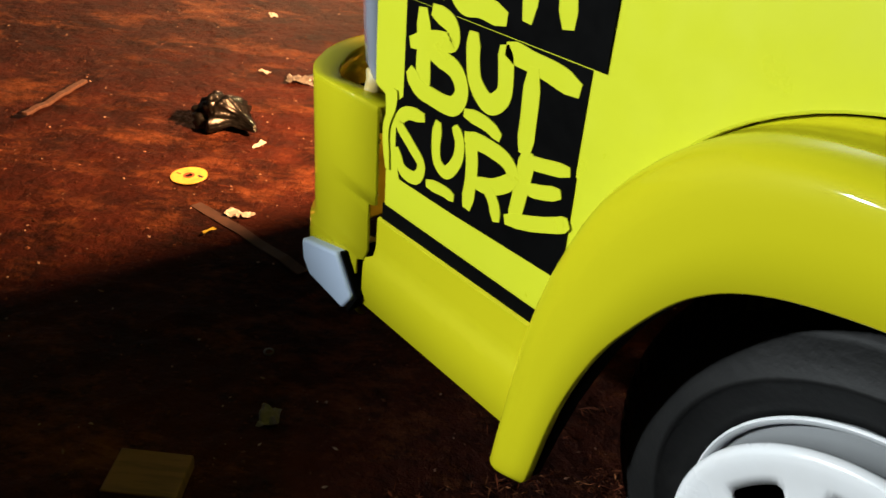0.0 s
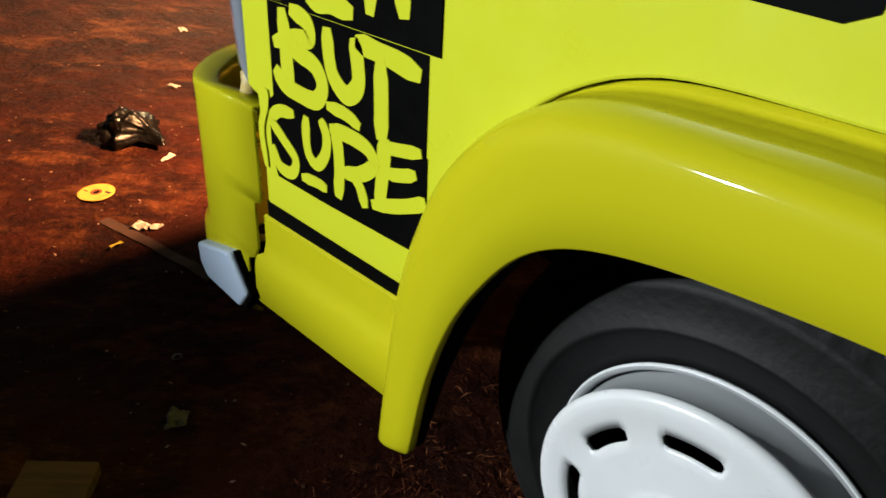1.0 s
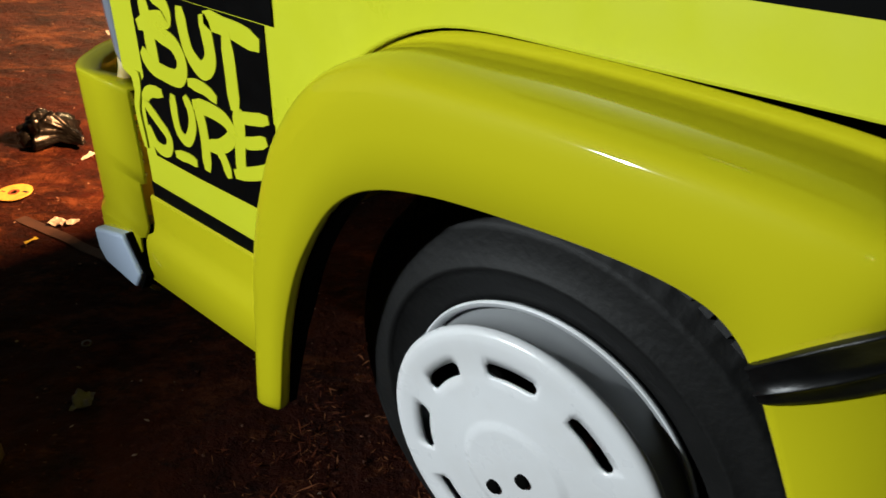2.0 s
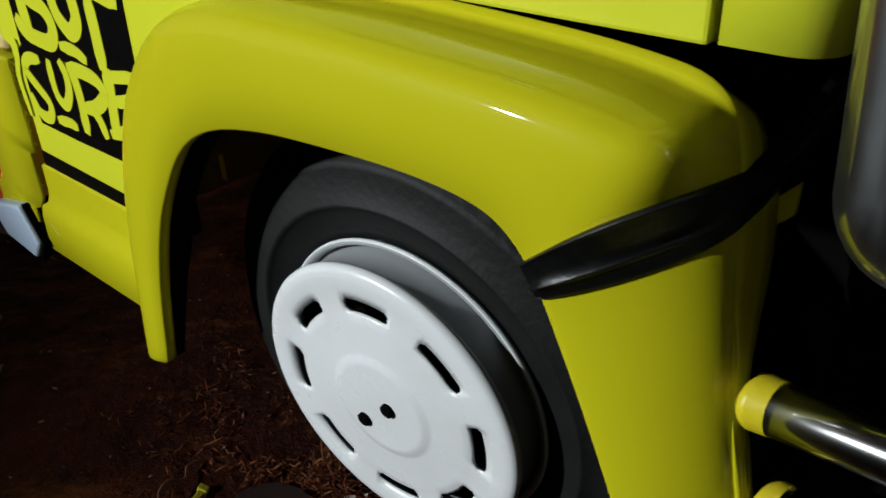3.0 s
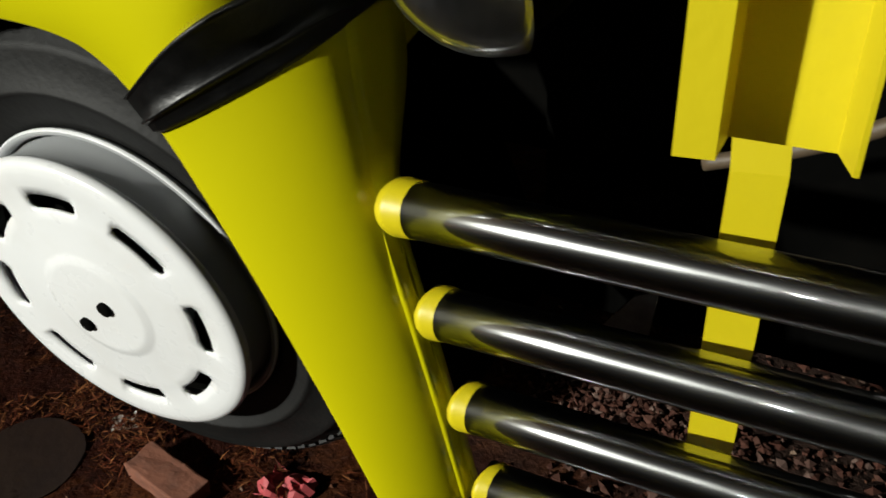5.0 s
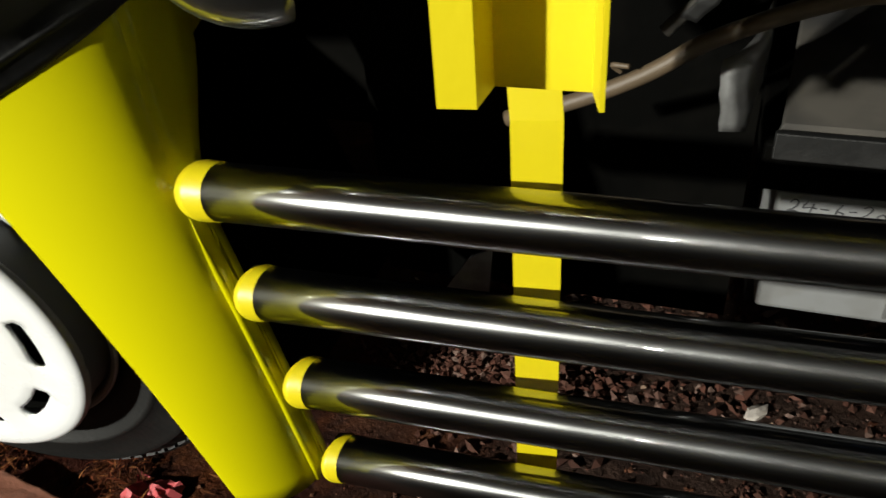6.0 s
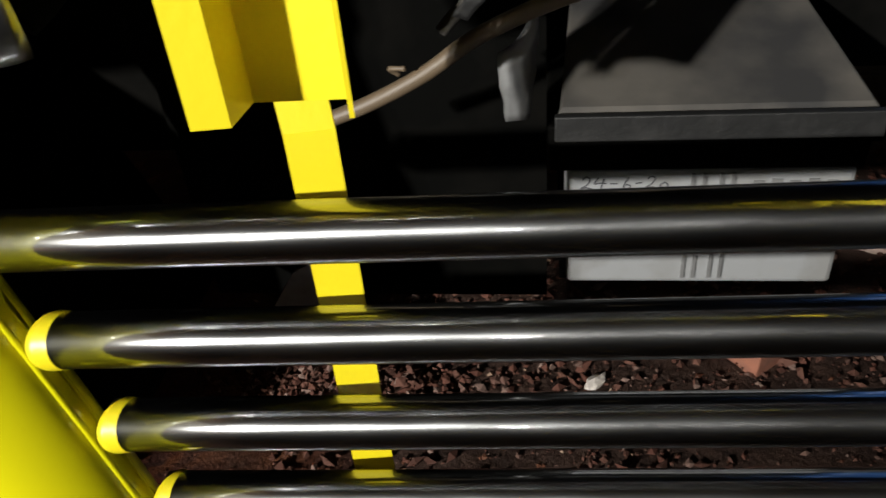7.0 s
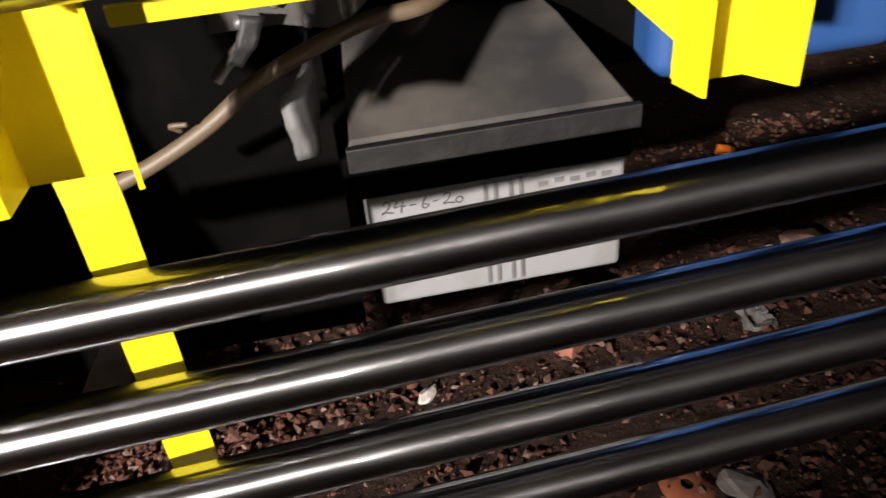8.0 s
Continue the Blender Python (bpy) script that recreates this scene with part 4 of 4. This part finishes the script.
def cutting_disc():
    ob = thing("cutting_disc", pose(-1.897, 0.067, ground_height(-1.897, 0.067) + 0.011, 3, -2, 20), "worn yellow cutting disc lying flat", "cutting disc")
    turn = Matrix.Rotation(math.pi / 2, 4, "X")
    for name, prof, mat in (("wheel", [(0.011, 0.0015), (0.052, 0.0015), (0.052, -0.0015), (0.011, -0.0015), (0.011, 0.0015)], DISC),
                            ("centre_ring", [(0.0095, 0.0024), (0.0165, 0.0024), (0.0165, -0.0005), (0.0095, -0.0005), (0.0095, 0.0024)], RUST)):
        bm = lathe(prof, 40)
        bm.transform(turn)
        part(name, bm, mat, ob, smooth=False)
    part("print_bar", box(0.022, 0.042, 0.010, 0.018, 0.0016, 0.0022), INK, ob, smooth=False)
    part("print_bar", box(-0.040, -0.024, -0.012, -0.007, 0.0016, 0.0022), RUST, ob, smooth=False)


cutting_disc()


def strip_between(name, a, b, width, height, mat, label, category):
    a, b = Vector((*a, 0)), Vector((*b, 0))
    n = 12
    d = b - a
    side = Vector((-d.y, d.x, 0)).normalized() * width / 2
    rows = []
    for i in range(n + 1):
        c = a + d * i / n
        z = ground_height(c.x, c.y)
        w = 1 + 0.12 * noise.noise(c * 11)
        rows.append([c + side * w + Vector((0, 0, z + height)), c - side * w + Vector((0, 0, z + height))])
    ob = link(name, sheet(rows), mat, thick=height * 0.9, smooth=False, bevel=height * 0.2)
    return tagged(ob, label, category)


strip_between("wooden_batten", (-2.50, -0.225), (-2.72, 0.03), 0.022, 0.012, OLDWOOD, "thin rough wooden batten lying on the dirt", "batten")
strip_between("steel_strip", (-1.745, 0.022), (-1.30, 0.11), 0.033, 0.004, STRIP, "flat dusty steel strip lying on the dirt", "metal strip")

block = link("plywood_offcut", box(-0.064, 0.064, -0.05, 0.05, 0, 0.03), WOOD, bevel=0.003, smooth=False)
on_ground(tagged(block, "pale plywood offcut lying on the dirt", "plywood"), -0.838, -0.444, 0.0, 50)


def paper_scrap(x, y, sx, sy, seed, mat=None, label="small crumpled scrap of white paper", category="paper scrap", name="paper_scrap"):
    bm = sheet([[(sx * (i / 7 - 0.5), sy * (j / 7 - 0.5), 0) for i in range(8)] for j in range(8)])
    for v in bm.verts:
        q = v.co + Vector((seed * 3.1, seed * 1.7, 0))
        v.co.z = 0.012 + 0.35 * min(sx, sy) * noise.noise(q * 45) + 0.2 * min(sx, sy) * noise.noise(q * 110)
        v.co.x += 0.15 * sx * noise.noise(q * 50 + Vector((0, 5, 0)))
        v.co.y += 0.15 * sy * noise.noise(q * 50 + Vector((5, 0, 0)))
    ob = link(name, bm, mat or PAPER, thick=0.001, smooth=False)
    return on_ground(tagged(ob, label, category, "litter on the dirt"), x, y, 0.0, seed * 40)


paper_scrap(-1.632, 0.085, 0.045, 0.035, 1)
paper_scrap(-1.612, 0.115, 0.035, 0.022, 2)
paper_scrap(-2.011, 0.345, 0.05, 0.022, 3)
paper_scrap(-3.253, 1.033, 0.035, 0.035, 4)
paper_scrap(-2.60, 0.66, 0.05, 0.02, 5)
paper_scrap(-2.47, 0.74, 0.10, 0.07, 6, FILM, "torn scrap of clear plastic film")
paper_scrap(-1.574, -0.014, 0.035, 0.012, 7, TAG, "small yellow twist of paper")
paper_scrap(-0.879, -0.196, 0.045, 0.04, 8, STONE, "dull grey scrap of film")
paper_scrap(0.228, 0.083, 0.075, 0.06, 9, PINK, "crumpled pink plastic scrap", "plastic scrap", "plastic_scrap")
paper_scrap(-0.085, 0.068, 0.04, 0.03, 10)
paper_scrap(1.683, 0.576, 0.09, 0.06, 11, FILM, "crumpled scrap of clear plastic film")
paper_scrap(1.13, 0.40, 0.03, 0.02, 12)


def washer(x, y, r0, r1, mat, label, name="washer"):
    bm = lathe([(r0, 0.0012), (r1, 0.0012), (r1, -0.0012), (r0, -0.0012), (r0, 0.0012)], 32)
    bm.transform(Matrix.Rotation(math.pi / 2, 4, "X"))
    return on_ground(tagged(link(name, bm, mat), label, "washer"), x, y, 0.006, 0, 4, 3)


washer(-1.065, -0.102, 0.0075, 0.0115, GALV, "small bright steel washer on the dirt")
washer(1.408, 0.244, 0.010, 0.043, RUST, "rusty orange steel disc with a hole")


def brick(x, y, rz, size, label):
    bm = box(-size[0] / 2, size[0] / 2, -size[1] / 2, size[1] / 2, 0, size[2])
    bmesh.ops.subdivide_edges(bm, edges=bm.edges, cuts=4, use_grid_fill=True)
    for v in bm.verts:
        v.co += v.co.normalized() * 0.004 * noise.noise(v.co * 40 + Vector((x * 9, y, 0)))
    return on_ground(tagged(link("brick", bm, BRICK, smooth=False, bevel=0.003), label, "brick", "bricks on the dirt"), x, y, -0.004, rz)


brick(0.062, 0.012, -8, (0.13, 0.055, 0.032), "broken red brick beside the front tyre")
brick(0.02, 0.19, 25, (0.10, 0.06, 0.03), "broken red brick behind the front tyre")
brick(1.35, 0.62, 40, (0.15, 0.09, 0.05), "dusty broken red brick")

plate = lathe([(0.0, -0.003), (0.03, -0.004), (0.076, -0.004), (0.082, -0.001), (0.083, 0.004), (0.0, 0.004)], 28)
plate.transform(Matrix.Rotation(math.pi / 2, 4, "X"))
for v_ in plate.verts:
    v_.co.x *= 1 + 0.12 * noise.noise(v_.co * 14)
on_ground(tagged(link("round_plate", plate, OILY, smooth=False), "dark brown oily round plate lying on dirt", "plate"), -0.165, -0.055, 0.002, 0, 2, 2)


def yellow_tag():
    ob = thing("plastic_tag", pose(-0.295, -0.105, ground_height(-0.295, -0.105) + 0.008, 20, 8, 118), "yellow plastic tag with a loose string", "tag")
    part("body", box(-0.018, 0.018, -0.006, 0.006, 0, 0.006), TAG, ob, bevel=0.002, smooth=False)
    part("head", box(0.014, 0.028, -0.009, 0.009, -0.001, 0.009), TAG, ob, bevel=0.002, smooth=False)
    part("tail", box(-0.028, -0.017, -0.008, 0.003, -0.001, 0.004), TAG, ob, bevel=0.001, smooth=False)
    part("string", pipe(smooth_path([(-0.02, 0, 0), (-0.04, 0.025, -0.004), (-0.03, 0.055, -0.004), (0.0, 0.06, 0.0), (0.03, 0.04, -0.004), (0.06, 0.05, -0.004), (0.09, 0.03, -0.004)]), 0.0018, 6), STRAW, ob)


yellow_tag()


def stuff(name, mat, label, category, make):
    verts, faces = [], []
    for vs, fs in make():
        n = len(verts)
        verts += vs
        faces += [[i + n for i in f] for f in fs]
    me = bpy.data.meshes.new(name)
    me.from_pydata([tuple(v) for v in verts], [], faces)
    me.materials.append(mat)
    return tagged(new(name, me), label, category, kind="stuff")


OCT = [(1, 0, 0), (0, 1, 0), (-1, 0, 0), (0, -1, 0), (0, 0, 1), (0, 0, -1)]
OCT_F = [(0, 1, 4), (1, 2, 4), (2, 3, 4), (3, 0, 4), (1, 0, 5), (2, 1, 5), (3, 2, 5), (0, 3, 5)]


def chip(rng, x, y, z, size, flat):
    m = Euler((rng.uniform(-0.5, 0.5), rng.uniform(-0.5, 0.5), rng.uniform(0, 6.28))).to_matrix()
    a, b, c = size * rng.uniform(0.6, 1.4), size * rng.uniform(0.4, 1.0), size * flat * rng.uniform(0.6, 1.2)
    return [Vector((x, y, z)) + m @ Vector((p[0] * a * rng.uniform(0.7, 1.2), p[1] * b * rng.uniform(0.7, 1.2), p[2] * c)) for p in OCT], OCT_F


def island_material(name, colours, rough):
    m = bpy.data.materials.new(name)
    m.use_nodes = True
    nt = m.node_tree
    g = nt.nodes.new("ShaderNodeNewGeometry")
    r = nt.nodes.new("ShaderNodeValToRGB")
    r.color_ramp.interpolation = "LINEAR"
    while len(r.color_ramp.elements) < len(colours):
        r.color_ramp.elements.new(0.5)
    for i, c in enumerate(colours):
        r.color_ramp.elements[i].position = i / (len(colours) - 1)
        r.color_ramp.elements[i].color = (*c, 1)
    nt.links.new(g.outputs["Random Per Island"], r.inputs[0])
    nt.links.new(r.outputs[0], nt.nodes["Principled BSDF"].inputs["Base Color"])
    nt.nodes["Principled BSDF"].inputs["Roughness"].default_value = rough
    nt.nodes["Principled BSDF"].inputs["Specular IOR Level"].default_value = 0.1
    return m


GRIT = island_material("mixed_grit", [(0.03, 0.012, 0.008), (0.07, 0.025, 0.014), (0.05, 0.02, 0.012), (0.11, 0.05, 0.03), (0.06, 0.022, 0.012), (0.16, 0.07, 0.04), (0.36, 0.26, 0.19)], 0.75)
SHARDS = island_material("brick_rubble", [(0.055, 0.022, 0.016), (0.090, 0.038, 0.027), (0.035, 0.016, 0.012), (0.11, 0.053, 0.039), (0.060, 0.025, 0.018), (0.17, 0.115, 0.095)], 0.9)
LITTER = island_material("dry_leaf_litter", [(0.07, 0.016, 0.007), (0.15, 0.040, 0.015), (0.04, 0.010, 0.005), (0.28, 0.11, 0.04), (0.09, 0.024, 0.010), (0.03, 0.008, 0.004)], 0.8)


def grit():
    rng = random.Random(4)
    for _ in range(5200):
        x, y = rng.uniform(-3.6, 0.5), rng.uniform(-0.9, 1.6)
        yield chip(rng, x, y, ground_height(x, y) + 0.001, rng.choice((0.0018, 0.0025, 0.004, 0.006)), 0.5)
    for _ in range(2500):
        x, y = rng.uniform(0.4, 2.6), rng.uniform(-0.2, 1.6)
        yield chip(rng, x, y, ground_height(x, y) + 0.001, rng.choice((0.002, 0.003, 0.005, 0.008)), 0.5)


def rubble():
    rng = random.Random(9)
    for _ in range(2600):
        a, r = rng.uniform(0, 6.28), abs(rng.gauss(0, 0.5))
        x, y = 0.64 + 0.19 * r * math.cos(a), 0.50 + 0.13 * r * math.sin(a)
        h = 0.10 * math.exp(-(r / 0.75) ** 2)
        yield chip(rng, x, y, ground_height(x, y) + h * rng.uniform(0.3, 1.0), rng.uniform(0.004, 0.012), 0.7)
    for _ in range(14000):
        x, y = rng.uniform(0.55, 2.6), rng.uniform(-0.1, 1.3)
        if noise.noise(Vector((x * 4, y * 4, 2))) < rng.uniform(-0.9, 0.0):
            continue
        yield chip(rng, x, y, ground_height(x, y) + 0.004, 0.0025 + 0.014 * rng.random() ** 4, 0.7)


def litter():
    rng = random.Random(12)
    for _ in range(11000):
        x, y = rng.gauss(-0.10, 0.22), rng.gauss(0.16, 0.17)
        if noise.noise(Vector((x * 9, y * 9, 7))) < rng.uniform(-0.15, 0.30) or math.hypot(x + 0.165, y + 0.055) < 0.085:
            continue
        z = ground_height(x, y) + rng.uniform(0.0, 0.012) + 0.035 * max(0, noise.noise(Vector((x * 9, y * 9, 7))))
        a, t, l, w = rng.uniform(0, 6.28), rng.uniform(-0.4, 0.4), rng.uniform(0.003, 0.015) * (2.0 if rng.random() < 0.08 else 1), rng.uniform(0.0006, 0.0022)
        d, s_ = Vector((math.cos(a), math.sin(a), t)), Vector((-math.sin(a), math.cos(a), rng.uniform(-0.5, 0.5)))
        c = Vector((x, y, z))
        bend = Vector((0, 0, rng.uniform(-0.3, 0.3) * l))
        yield [c - d * l, c + s_ * w + bend, c + d * l, c - s_ * w + bend], [(0, 1, 2, 3)]


stuff("ground_grit", GRIT, "fine grit and pale chips scattered over dirt", "grit", grit)
stuff("brick_rubble", SHARDS, "heap of crushed red brick rubble", "rubble", rubble)
stuff("leaf_litter", LITTER, "dry brown straw and leaf litter", "leaf litter", litter)


def stone(x, y, size, seed, mat, label):
    ob = link("stone", rock(size, seed, 0.8, 0.5, 2), mat, smooth=False)
    return on_ground(tagged(ob, label, "stone", "stones on the dirt"), x, y, size[2] * 0.4, seed * 50)


stone(1.056, 0.505, (0.025, 0.012, 0.012), 1, PAPER, "small pale stone chip on the dirt")
stone(1.578, 0.285, (0.014, 0.010, 0.010), 2, PAPER, "small pale stone chip on the dirt")
stone(1.49, 0.22, (0.042, 0.032, 0.009), 3, STONE, "dull grey flat stone on dirt")
stone(1.20, 0.30, (0.05, 0.02, 0.012), 4, STONE, "dull grey flat stone on dirt")
stone(0.62, 0.43, (0.022, 0.016, 0.02), 5, STONE, "grey stone chip in the rubble")
stone(1.9, 0.75, (0.06, 0.04, 0.03), 6, RUBBLE, "broken reddish stone on the dirt")
stone(1.6, 0.95, (0.07, 0.05, 0.03), 7, RUBBLE, "broken reddish stone on the dirt")
stone(1.3, 0.85, (0.05, 0.04, 0.03), 8, RUBBLE, "broken reddish stone on the dirt")
stone(1.912, 1.155, (0.025, 0.025, 0.02), 9, ORANGE, "small orange plastic cap on dirt")
shard = link("glass_shard", slab([(0.601, 0.30), (0.643, 0.375), (0.672, 0.395), (0.668, 0.30)], 0.30, 0.306), FILM, smooth=False, bevel=0.001)
shard.matrix_world = Matrix.Identity(4)
tagged(shard, "dusty shard of sheet leaning on the rubble", "shard")
